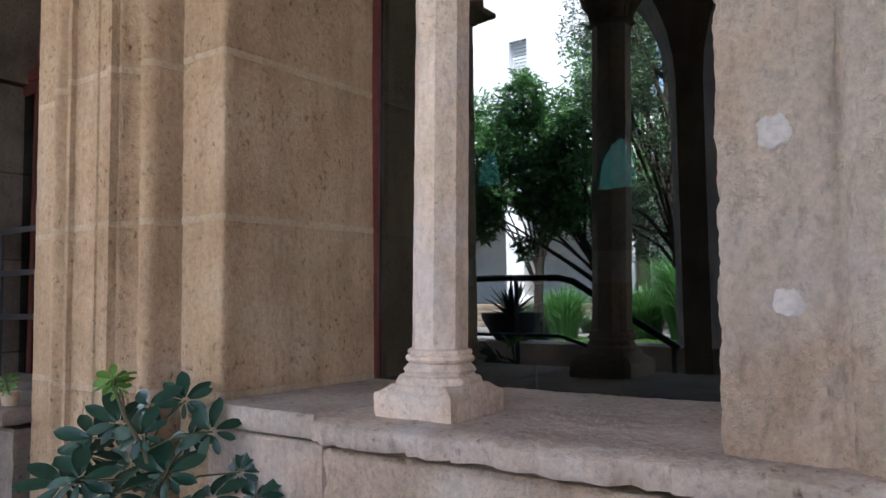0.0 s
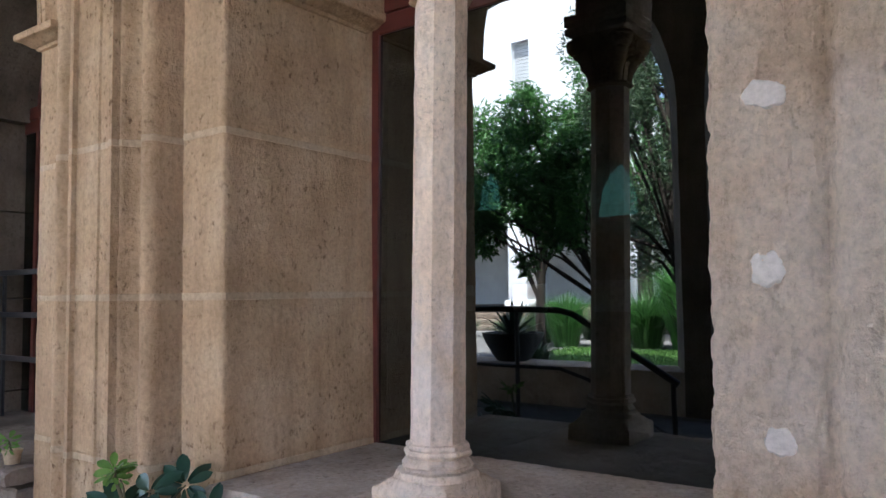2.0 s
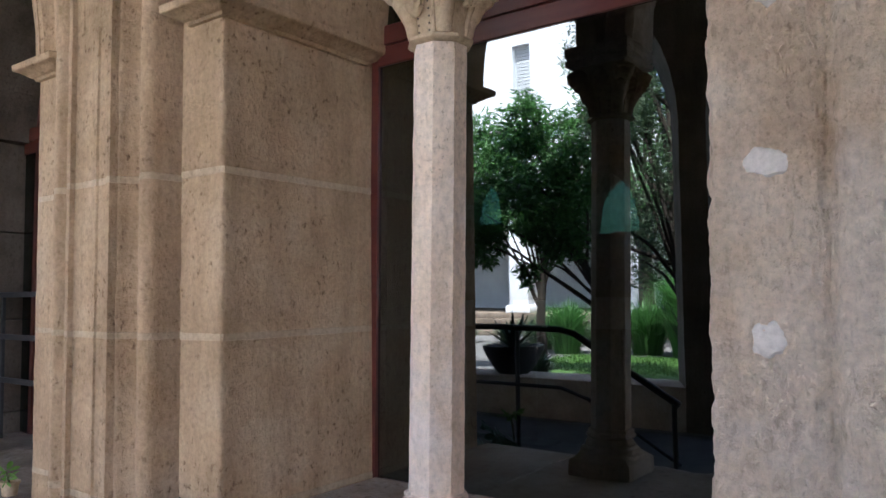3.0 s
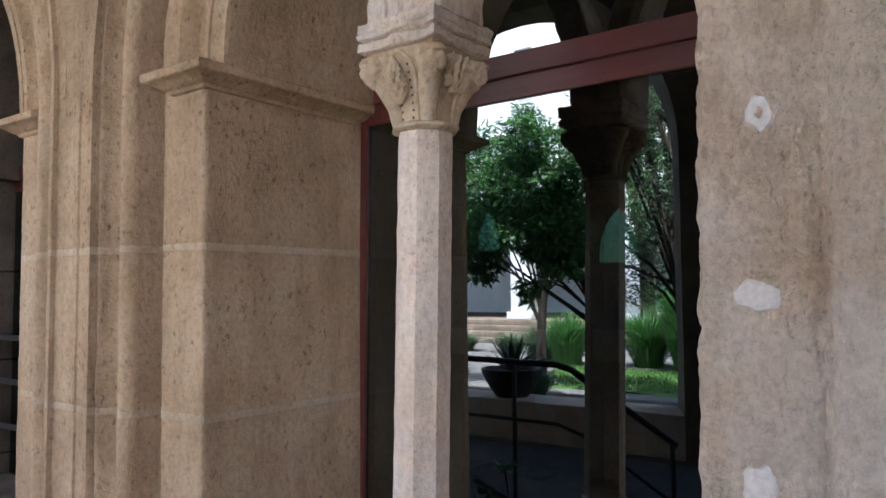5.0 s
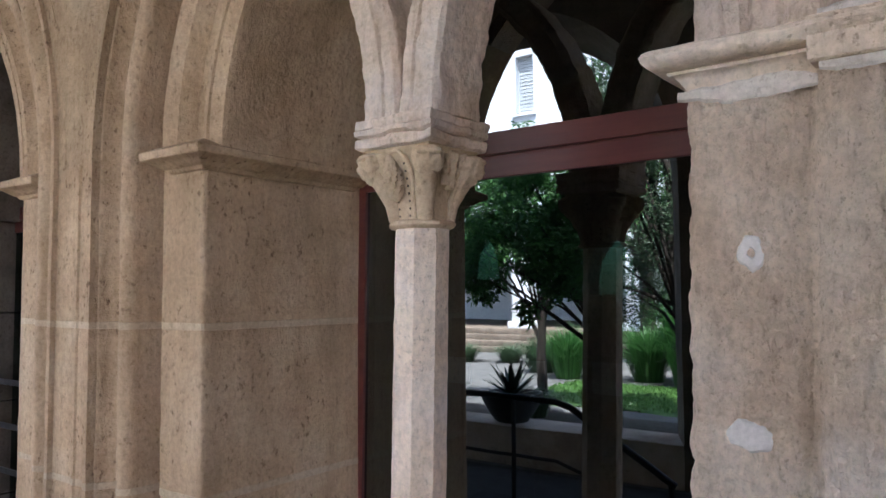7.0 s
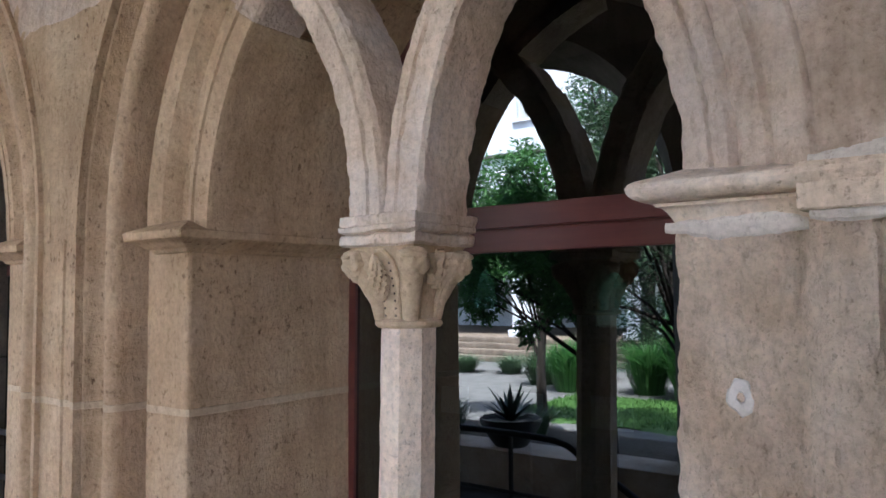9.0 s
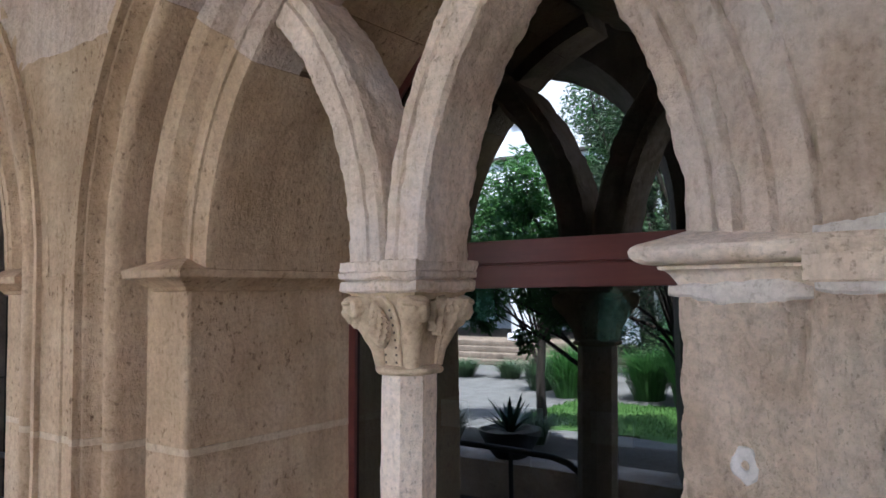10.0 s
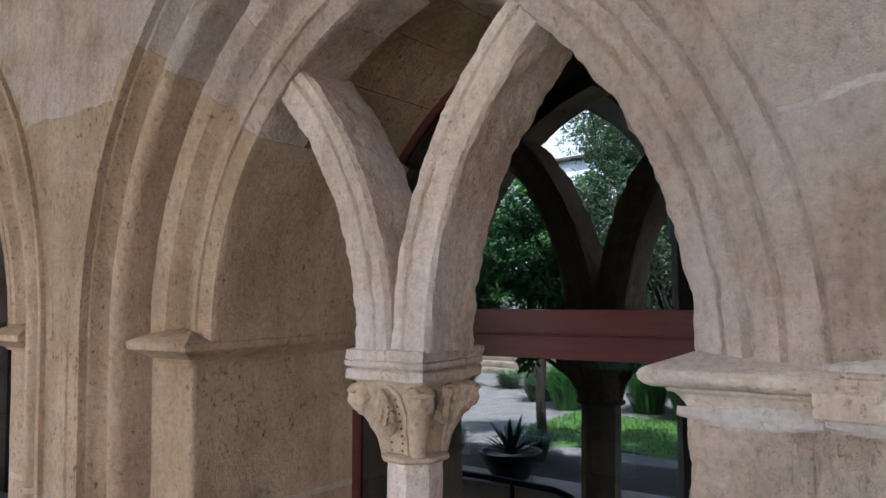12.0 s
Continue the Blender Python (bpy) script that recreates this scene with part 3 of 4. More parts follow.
def colonnette(x, y):
    root = tagged(empty("colonnette", x, y, SILL), "slender octagonal limestone colonnette with carved figured capital", "column")
    tx = 0.015                                    # the capital stands a little out of line with the base
    z = SILL
    rings = [(morph(1, 0.1, 0.128), z - 0.005), (morph(1, 0.1, 0.131), z + 0.004), (morph(1, 0.1, 0.130), z + 0.055), (morph(1, 0.1, 0.126), z + 0.062),
             (morph(0.9, 0.118, 0.118), z + 0.068), (morph(0.55, 0.116, 0.112), z + 0.082), (morph(0.3, 0.112, 0.105), z + 0.085), (morph(0.25, 0.114, 0.105), z + 0.092), (morph(0.15, 0.108, 0.1), z + 0.104),
             (morph(0, 0.094, 0.1), z + 0.108), (morph(0, 0.092, 0.1), z + 0.113), (morph(0, 0.096, 0.1), z + 0.120), (morph(0, 0.088, 0.1), z + 0.132), (morph(0, 0.081, 0.1), z + 0.142)]
    base = part("base", loft(rings, 0.0035, 16, 2), STONE_PALE, None, "worn moulded base on a square plinth")
    base.matrix_world = pose(x - 0.018, y, 0)
    under(base, root)
    zs = z + 0.142
    ring_low = part("base_ring", loft([(morph(0, q, 0.1), zs + h) for q, h in ((0.078, -0.004), (0.090, 0.003), (0.093, 0.010), (0.090, 0.017), (0.084, 0.020), (0.087, 0.026), (0.085, 0.034), (0.076, 0.038))], 0.0015, 18, 4), STONE_PALE)
    ring_low.matrix_world = pose(x - 0.016, y, 0)
    under(ring_low, root)
    z0, z1 = zs + 0.036, 2.036
    # the shaft stands as two stones, with broad flat sides
    def shaft_mesh():
        lv = []
        k = 60
        for i in range(k + 1):
            f = i / k
            ring = [(px - 0.016 + (tx + 0.016) * f, py) for px, py in morph(0, 0.0745 - 0.002 * f, 0.1, 48)]
            lv.append((ring, z0 + (z1 - z0) * f))
        return loft(lv, 0.0016, 14, 9)
    sh = part("shaft", shaft_mesh(), STONE_PALE, None, "octagonal shaft with patchy lime stains")
    sh.matrix_world = pose(x, y, 0)
    under(sh, root)
    neck = part("neck_ring", loft([(morph(0, q, 0.1), 2.030 + h) for q, h in ((0.072, 0), (0.085, 0.003), (0.091, 0.010), (0.090, 0.018), (0.080, 0.024), (0.074, 0.026))], 0.0015, 18, 4), STONE_WARM)
    neck.matrix_world = pose(x + tx, y, 0)
    under(neck, root)
    bell = []
    for i in range(13):
        f = i / 12
        bell.append((morph(f ** 1.5, 0.066 + 0.040 * f ** 1.8, 0.068 + 0.050 * f ** 1.6), 2.054 + 0.200 * f))
    cap = part("capital", loft(bell, 0.0022, 20, 3), STONE_WARM, None, "carved bell capital with leaves and worn corner knobs")
    cap.matrix_world = pose(x + tx, y, 0)
    under(cap, root)
    capital_carving(cap, x + tx, y)
    lay = [(2.248, 0.100), (2.251, 0.127), (2.256, 0.133), (2.276, 0.134), (2.281, 0.130), (2.284, 0.122), (2.287, 0.129), (2.291, 0.135), (2.303, 0.136), (2.306, 0.131), (2.309, 0.134), (2.326, 0.136), (2.333, 0.133), (2.336, 0.12)]
    ab = part("abacus", loft([(resample(square(h), 0.012 * h / 0.13), q) for q, h in lay], 0.0078, 19, 7), STONE_PALE, None, "layered square abacus, edges worn and broken")
    ab.matrix_world = pose(x + tx, y, 0)
    under(ab, root)
    return root


def blob(rx, ry, rz, amp, scale, seed, sub=3):
    bm = bmesh.new()
    bmesh.ops.create_icosphere(bm, subdivisions=sub, radius=1)
    for v in bm.verts:
        d = 1 + rough_at(v.co, amp, scale, seed)
        v.co = Vector((v.co.x * rx * d, v.co.y * ry * d, v.co.z * rz * d))
    return bm


def carved_leaf(w, h, curl, ribs=5):
    """An acanthus-like leaf: lobed outline, midrib, tip curling outward; local x across, z up, -y outward."""
    verts, faces = [], []
    K, J = 18, 10
    for back in (0, 1):
        for k in range(K + 1):
            f = k / K
            wid = w * (0.42 + 0.75 * math.sin(math.pi * min(1, f * 0.9 + 0.06)) ** 0.8) * (1 - 0.55 * f ** 3) * (1 + 0.16 * math.cos(2 * math.pi * ribs * f))
            out = curl * f ** 2.6
            drop = 0.30 * h * max(0, f - 0.82) / 0.18
            for j in range(J + 1):
                s = 2 * j / J - 1
                vein = 0.004 * math.cos(3 * math.pi * s) + 0.006 * (1 - abs(s))
                verts.append((wid * s / 2, -out - (vein if not back else -0.016) + 0.014 * s * s, h * f - drop))
    n = (K + 1) * (J + 1)
    for k in range(K):
        for j in range(J):
            a = k * (J + 1) + j
            faces.append((a, a + 1, a + J + 2, a + J + 1))
            faces.append((n + a + J + 1, n + a + J + 2, n + a + 1, n + a))
    for j in range(J):
        faces.append((j + 1, j, n + j, n + j + 1))
        t = K * (J + 1)
        faces.append((t + j, t + j + 1, n + t + j + 1, n + t + j))
    for k in range(K):
        a, b = k * (J + 1), (k + 1) * (J + 1)
        faces.append((a, b, n + b, n + a))
        faces.append((b + J, a + J, n + a + J, n + b + J))
    bm = mesh_of(verts, faces)
    return bm


def cone_leaf(w, h, seed):
    """A drooping fruit-like leaf: a long egg with rows of small bosses."""
    bm = bmesh.new()
    bmesh.ops.create_uvsphere(bm, u_segments=28, v_segments=26, radius=1)
    for v in bm.verts:
        a, t = math.atan2(v.co.y, v.co.x), v.co.z
        boss = 1 + 0.38 * math.cos(9 * a + 6 * t) * math.cos(15 * t) * (1 - t * t)
        k = (1 - 0.25 * t) * boss
        v.co = Vector((v.co.x * w * k, v.co.y * w * 0.8 * k, t * h))
    return bm


def capital_carving(cap, x, y):
    """Scaled fruit leaves between drilled bands, heavy heads over broad stems at the corners, tongued leaves hanging on one face."""
    def put(name, bm, m, mat=STONE_WARM):
        ob = part(name, bm, mat, None, "", True, 50)
        ob.matrix_world = m
        return under(ob, cap)
    for side in range(4):
        m = pose(x, y, 0, 0, 0, 90 * side)
        head = blob(0.041, 0.040, 0.046, 0.20, 1.9, side * 3.0 + 1, 4)
        for v in head.verts:
            if v.co.z > 0.020:
                v.co.z = 0.020 + (v.co.z - 0.020) * 0.45
        put("corner_head", head, m @ pose(0.099, -0.099, 2.212, 8, 0, 45))
        put("corner_brow", blob(0.036, 0.017, 0.010, 0.12, 2.0, side + 3.0), m @ pose(0.118, -0.118, 2.222, 0, 0, 45))
        put("corner_chin", blob(0.024, 0.022, 0.020, 0.15, 2.0, side + 7.0), m @ pose(0.096, -0.096, 2.172, 0, 0, 45))
        put("corner_stem", tube([(0.050, -0.050, 2.054), (0.055, -0.055, 2.10), (0.068, -0.068, 2.145), (0.094, -0.094, 2.195)], [0.022, 0.026, 0.032, 0.030], 14), m)
        put("edge_rib", tube([(0.030, -0.070, 2.056), (0.034, -0.077, 2.11), (0.042, -0.092, 2.16), (0.034, -0.108, 2.212), (0.008, -0.116, 2.238), (-0.022, -0.116, 2.236)], [0.005, 0.006, 0.007, 0.007, 0.006, 0.004], 8), m)
        if side == 1:
            for dx, tilt, w, h in ((-0.030, -12, 0.036, 0.105), (0.004, 0, 0.040, 0.120), (0.038, 14, 0.036, 0.100)):
                put("hanging_leaf", carved_leaf(w, h, 0.018, 4), m @ pose(dx, -0.098 - 0.008 * (dx > 0), 2.232, 184, tilt, 0))
            continue
        put("fruit_leaf", cone_leaf(0.026, 0.066, side), m @ pose(-0.020, -0.102, 2.166, 16, 0, 0))
        put("leaf_lobe", blob(0.030, 0.016, 0.052, 0.10, 1.6, side + 2.0), m @ pose(-0.062, -0.092, 2.196, 18, -14, 0))
        put("leaf_lobe", blob(0.018, 0.014, 0.036, 0.12, 1.6, side + 5.0), m @ pose(-0.070, -0.086, 2.138, 18, -10, 0))
        # Dark beads stand in for drilled holes, with the holes' shade in their colour.
        for j in range(8):
            for dx, lo, hi in ((-0.046, 1, 8), (-0.022, 0, 3), (0.014, 0, 8)):
                if lo <= j < hi:
                    f = j / 8
                    put("drill_hole", blob(0.0034, 0.003, 0.0038, 0, 1, 0, 1), m @ pose(dx * (1 + 0.35 * f), -0.0695 - 0.040 * f ** 1.7, 2.064 + 0.020 * j), STONE_DIMMED)


colonnette(COLX, COLY)

# ---- Y tracery over the colonnette ----
tracery = tagged(empty("window_tracery", MID, COLY, SPRING), "pale limestone Y-shaped tracery branching from the colonnette", "tracery", kind="structure")
T0, T1 = 1.574, 1.815


def branch_profile(r0):
    return [(r0, T1 - 0.03), (r0, T0 + 0.014), (r0 + 0.010, T0 + 0.002), (r0 + 0.072, T0), (r0 + 0.079, T0 + 0.010), (r0 + 0.086, T0 + 0.001), (r0 + 0.114, T0 + 0.003),
            (r0 + 0.126, T0 + 0.018), (r0 + 0.126, T1 - 0.03), (r0 + 0.10, T1), (r0 + 0.026, T1)]


BL, BR = -1.371, -1.119                         # the outer sides of the forked foot
for flip, c, r_end in ((1, BL - R, 0.822), (-1, BR + R, 0.870)):
    cuts = [0.0, r_end]
    for i, (a0, a1) in enumerate(zip(cuts, cuts[1:])):
        under(part("branch", arc_stone(c, SPRING, branch_profile(R), a0 + 0.001, a1 - 0.001, flip, 0.011, 0.0075, 17, 60 + i + flip), STONE_PALE, None, "", True, 30), tracery)


# ---- glazing ----
def lancet(mid, inset, z0, cols=14):
    """Outline of the great opening, in x and z, moved in by inset."""
    ra = R - 0.0 - inset
    pts = [(mid - 0.80 + inset, z0), (mid + 0.80 - inset, z0)]
    ap = math.acos((CL - MID) / ra)
    pts += [(CR - MID + mid + (ra + 0.02) * math.cos(a), SPRING + (ra + 0.02) * math.sin(a)) for a in np.linspace(0, math.acos(0.25 / (ra + 0.02)), cols)]
    pts += [(CL - MID + mid - (ra + 0.02) * math.cos(a), SPRING + (ra + 0.02) * math.sin(a)) for a in np.linspace(math.acos(0.302 / (ra + 0.02)), 0, cols)]
    return pts


def band(outer, inner, y0, y1):
    n = len(outer)
    verts = [(x, y, z) for y in (y0, y1) for ring in (outer, inner) for x, z in ring]
    faces = []
    for i in range(n):
        j = (i + 1) % n
        faces += [(i, j, n + j, n + i), (2 * n + j, 2 * n + i, 3 * n + i, 3 * n + j), (n + i, n + j, 3 * n + j, 3 * n + i), (j, i, 2 * n + i, 2 * n + j)]
    bm = mesh_of(verts, faces)
    bmesh.ops.recalc_face_normals(bm, faces=bm.faces[:])
    return bm


def window(name, mid, base, left=0.79):
    root = tagged(empty(name, mid, GLASS_Y, SILL), "tall pointed window, dark tinted glass in an oxblood wooden frame", "window", kind="structure")
    under(part("window_frame", band(lancet(mid, -0.03, base - 0.04), lancet(mid, 0.004, base - 0.015), GLASS_Y - 0.014, GLASS_Y + 0.05), WOOD, None, "oxblood painted wooden frame", False), root)
    for z0, z1, y0 in ((2.262, 2.340, GLASS_Y - 0.012), (2.345, 2.426, GLASS_Y - 0.018)):
        under(part("transom", box(mid - left, mid + 0.79, y0, GLASS_Y + 0.05, z0, z1, 0.004), WOOD, None, "oxblood wooden transom with a groove", False), root)
    under(part("transom", box(mid - 0.785, mid + 0.785, GLASS_Y - 0.004, GLASS_Y + 0.045, 2.268, 2.42, 0.002), WOOD, None, "", False), root)
    pane = lancet(mid, 0.0, base)
    low_pane = part("pane", mesh_of([(mid - left, GLASS_Y, base), (mid + 0.79, GLASS_Y, base), (mid + 0.79, GLASS_Y, 2.30), (mid - left, GLASS_Y, 2.30)], [(0, 1, 2, 3)]), GLASS, None, "dark tinted glass pane", False)
    up = [p for p in pane if p[1] > 2.2]
    up = [(mid + 0.765, 2.40)] + [p for p in up if p[1] > 2.41] + [(mid - 0.765, 2.40)]
    up_pane = part("pane", mesh_of([(x, GLASS_Y, z) for x, z in up], [tuple(range(len(up)))]), GLASS, None, "dark tinted glass pane", False)
    for p in (low_pane, up_pane):
        p.visible_shadow = False
        under(p, root)
    return root


window("window_1", MID, SILL)
window("window_2", NB, SILL_NB, 0.96)
# ---- the room behind the glass ----
room = tagged(empty("interior_room", -2, 5, 0), "dim hall behind the glazing", "room", kind="structure")


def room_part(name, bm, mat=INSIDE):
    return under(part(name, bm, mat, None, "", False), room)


def pierced_wall(x0, x1, y0, y1, z0, z1, holes):
    """A wall with pointed openings through it: (middle, half width, sill, springing)."""
    xs = sorted(set([x0, x1] + [m + h * k / 8 for m, h, _, _ in holes for k in range(-8, 9)]))
    bm = bmesh.new()
    def slab(xa, xb, lo_a, lo_b, hi_a, hi_b):
        v = [bm.verts.new(p) for p in ((xa, y0, lo_a), (xb, y0, lo_b), (xb, y0, hi_b), (xa, y0, hi_a), (xa, y1, lo_a), (xb, y1, lo_b), (xb, y1, hi_b), (xa, y1, hi_a))]
        for f in ((0, 1, 2, 3), (5, 4, 7, 6), (0, 4, 5, 1), (3, 2, 6, 7)):
            bm.faces.new([v[i] for i in f])
    for xa, xb in zip(xs, xs[1:]):
        hole = [q for q in holes if abs((xa + xb) / 2 - q[0]) < q[1]]
        if not hole:
            slab(xa, xb, z0, z0, z1, z1)
            continue
        m, h, s, sp = hole[0]
        top = [sp + math.sqrt(max(0, (2 * h) ** 2 - (abs(x - m) + h) ** 2)) for x in (xa, xb)]
        slab(xa, xb, z0, z0, s, s)
        slab(xa, xb, top[0], top[1], z1, z1)
    return bm


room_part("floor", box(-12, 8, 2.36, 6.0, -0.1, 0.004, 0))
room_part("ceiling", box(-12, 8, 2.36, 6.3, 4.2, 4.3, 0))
# Unseen roof, added at the height that shades the near garden.
room_part("unseen_roof_slab", box(-12.5, 14, 1.1, 6.6, TOP, TOP + 0.2, 0.01), TILE)
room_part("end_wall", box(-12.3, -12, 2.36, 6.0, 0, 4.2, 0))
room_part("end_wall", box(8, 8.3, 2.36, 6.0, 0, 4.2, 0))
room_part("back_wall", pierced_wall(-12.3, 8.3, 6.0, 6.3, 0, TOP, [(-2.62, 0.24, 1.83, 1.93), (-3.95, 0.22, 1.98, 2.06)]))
for x, z in ((-2.62, 1.83), (-3.95, 1.98)):
    room_part("far_pane", mesh_of([(x - 0.26, 6.15, z - 0.02), (x + 0.26, 6.15, z - 0.02), (x + 0.26, 6.15, z + 0.62), (x - 0.26, 6.15, z + 0.62)], [(0, 1, 2, 3)]), GLASS)
for x, y, w, h, z in ((-2.50, 5.75, 0.36, 0.26, 1.02), (-3.30, 5.75, 0.34, 0.24, 1.02), (-4.05, 5.75, 0.3, 0.24, 1.02)):
    stand = tagged(empty("display_stand", x, y, 0), "pale display board on a dark stand in the hall", "display stand", "display stands in the hall")
    under(part("board", box(x - w / 2, x + w / 2, y, y + 0.03, z, z + h), BOARD, None, "pale grey board", False), stand)
    under(part("post", box(x - 0.03, x + 0.03, y + 0.03, y + 0.07, 0.03, z + 0.12), METAL, None, "", False), stand)
    under(part("foot", box(x - 0.18, x + 0.18, y - 0.1, y + 0.2, 0.004, 0.03), METAL, None, "", False), stand)

# ---- the gallery in which the camera rises: outer arcade, vault, added light-blocking end wall ----
gallery = tagged(empty("wall_gallery", -4, -3.2, 0), "outer arcade of the cloister gallery with round arches over a low parapet", "wall", kind="structure")
OUT0, OUT1 = -2.45, -3.0              # inner and outer face of the arcade
ARC_R, ARC_Z, ARC_X, ARC_BAY = 1.77, 2.95, -4.4, 4.3
LEDGE = 0.42


def arcade_bay(mid):
    """One bay of the arcade: a round arch splayed inwards, its pier and its parapet."""
    half, top, splay = ARC_BAY / 2, 5.9, 0.25
    bm = bmesh.new()
    rows = []
    for y, r in ((OUT0, ARC_R + splay), (OUT1, ARC_R)):
        xs = [-half, -r] + [-r * math.cos(math.pi * k / 24) for k in range(1, 24)] + [r, half]
        rows.append([(mid + x, y, ARC_Z + math.sqrt(max(0.0, r * r - x * x))) for x in xs])
    for i in range(len(rows[0]) - 1):
        v = []
        for row in rows:
            (xa, y, za), (xb, _, zb) = row[i], row[i + 1]
            v += [bm.verts.new(p) for p in ((xa, y, za), (xb, y, zb), (xb, y, top), (xa, y, top))]
        for f in ((0, 1, 2, 3), (5, 4, 7, 6), (1, 0, 4, 5), (3, 2, 6, 7)):
            bm.faces.new([v[k] for k in f])
    bmesh.ops.remove_doubles(bm, verts=bm.verts[:], dist=0.0005)
    bmesh.ops.recalc_face_normals(bm, faces=bm.faces[:])
    # Arcade stone is darkened in colour for shade and less bounced light.
    under(part("arch", bm, STONE_DIMMED), gallery)
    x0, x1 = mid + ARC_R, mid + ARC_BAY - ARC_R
    under(part("pier", prism([(x0, OUT1), (x1, OUT1), (x1 - splay, OUT0), (x0 + splay, OUT0)], rise(0.0, ARC_Z - 0.001, 0.3), 0.12, 0.004, 6, mid), STONE_DIMMED), gallery)
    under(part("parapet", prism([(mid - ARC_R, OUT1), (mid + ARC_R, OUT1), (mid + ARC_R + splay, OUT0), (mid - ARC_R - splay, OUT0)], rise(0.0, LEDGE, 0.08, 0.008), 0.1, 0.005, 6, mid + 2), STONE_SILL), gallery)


for k in range(-2, 3):
    arcade_bay(ARC_X + ARC_BAY * k)
vault = tagged(empty("ceiling_gallery", -3, -0.75, 5.16), "plastered barrel vault over the gallery", "ceiling", kind="structure")
span = [(1.46 - 3.93 * k / 16, 5.16 + 0.62 * math.sin(math.pi * k / 16) ** 0.8) for k in range(17)]
vault_bm = mesh_of([(x, y, z + lift) for lift in (0, 0.2) for x in (-15.0, 6.4) for y, z in span],
                   [(q + k, q + k + 1, q + 18 + k, q + 17 + k) for q in (0, 34) for k in range(16)])
bmesh.ops.recalc_face_normals(vault_bm, faces=vault_bm.faces[:])
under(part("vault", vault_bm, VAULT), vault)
under(part("gallery_roof", box(-15.2, 6.6, -3.3, 1.44, 5.9, 6.05, 0.01), TILE, None, "", False), vault)
# Unseen end wall, added to keep light off surfaces that face right.
light_block = tagged(empty("wall_light_block", 3.2, -1, 0), "plain unseen limestone wall added to block light from the right", "wall", kind="structure")
under(part("walling", prism([(2.8, 1.44), (2.8, OUT0 - 0.1), (3.3, OUT0 - 0.1), (3.3, 1.44)], rise(0, 5.89, 0.5), 0.5, 0.01, 2, 3), STONE_OLD), light_block)

# ---- ground and garden ----
bm = mesh_of([(-400, -400, 0), (400, -400, 0), (400, 400, 0), (-400, 400, 0)], [(0, 1, 2, 3)])
tagged(part("ground", bm, PAVING, None, "", False), "pale gravel and paving of the cloister garden", "ground", kind="structure")


def patch(name, x0, x1, y0, y1, z, mat, label, cat, ragged=0.12, lift=0.0):
    """A low bed with an uneven edge."""
    nx, ny = 60, 36
    verts = []
    for j in range(ny + 1):
        for i in range(nx + 1):
            x, y = x0 + (x1 - x0) * i / nx, y0 + (y1 - y0) * j / ny
            if i in (0, nx):
                x += rough_at((0, y, 0), ragged, 1.5, 3)
            if j in (0, ny):
                y += rough_at((x, 0, 0), ragged, 1.5, 5)
            edge = i in (0, nx) or j in (0, ny)
            verts.append((x, y, -0.02 if edge else z + abs(rough_at((x, y, 0), lift, 1.2, 2))))
    faces = [(j * (nx + 1) + i, j * (nx + 1) + i + 1, (j + 1) * (nx + 1) + i + 1, (j + 1) * (nx + 1) + i) for j in range(ny) for i in range(nx)]
    return tagged(part(name, mesh_of(verts, faces), mat), label, cat, kind="structure")


patch("gallery_floor", -14, 4.95, -2.44, 1.46, 0.006, FLOOR, "worn paving of the gallery, darkened in colour for shade", "floor", 0.0, 0.004)
# Dark strip where the building's shadow falls, with that shade in its colour.
patch("ground_shade", -14, 6, -6.0, -3.1, 0.012, GROUND_SHADE, "dark ground along the arcade, the building's shadow put into its colour", "ground", 0.15, 0.02)
patch("lawn", -7.2, 3, -9.8, -6.5, 0.02, GRASS, "sunlit green lawn in the garden", "lawn", 0.3, 0.03)


def grass_blades():
    rnd = random.Random(5)
    verts, faces = [], []
    for _ in range(9000):
        x, y = rnd.uniform(-7.1, 1), rnd.uniform(-9.7, -6.6)
        a, h = rnd.uniform(0, 6.28), rnd.uniform(0.03, 0.08)
        dx, dy = 0.012 * math.cos(a), 0.012 * math.sin(a)
        k = len(verts)
        verts += [(x - dx, y - dy, 0.015), (x + dx, y + dy, 0.015), (x + rnd.uniform(-0.03, 0.03), y + rnd.uniform(-0.03, 0.03), 0.02 + h)]
        faces.append((k, k + 1, k + 2))
    return mesh_of(verts, faces)


tagged(part("grass", grass_blades(), GRASS, None, "", False), "short green lawn grass", "grass", kind="stuff")


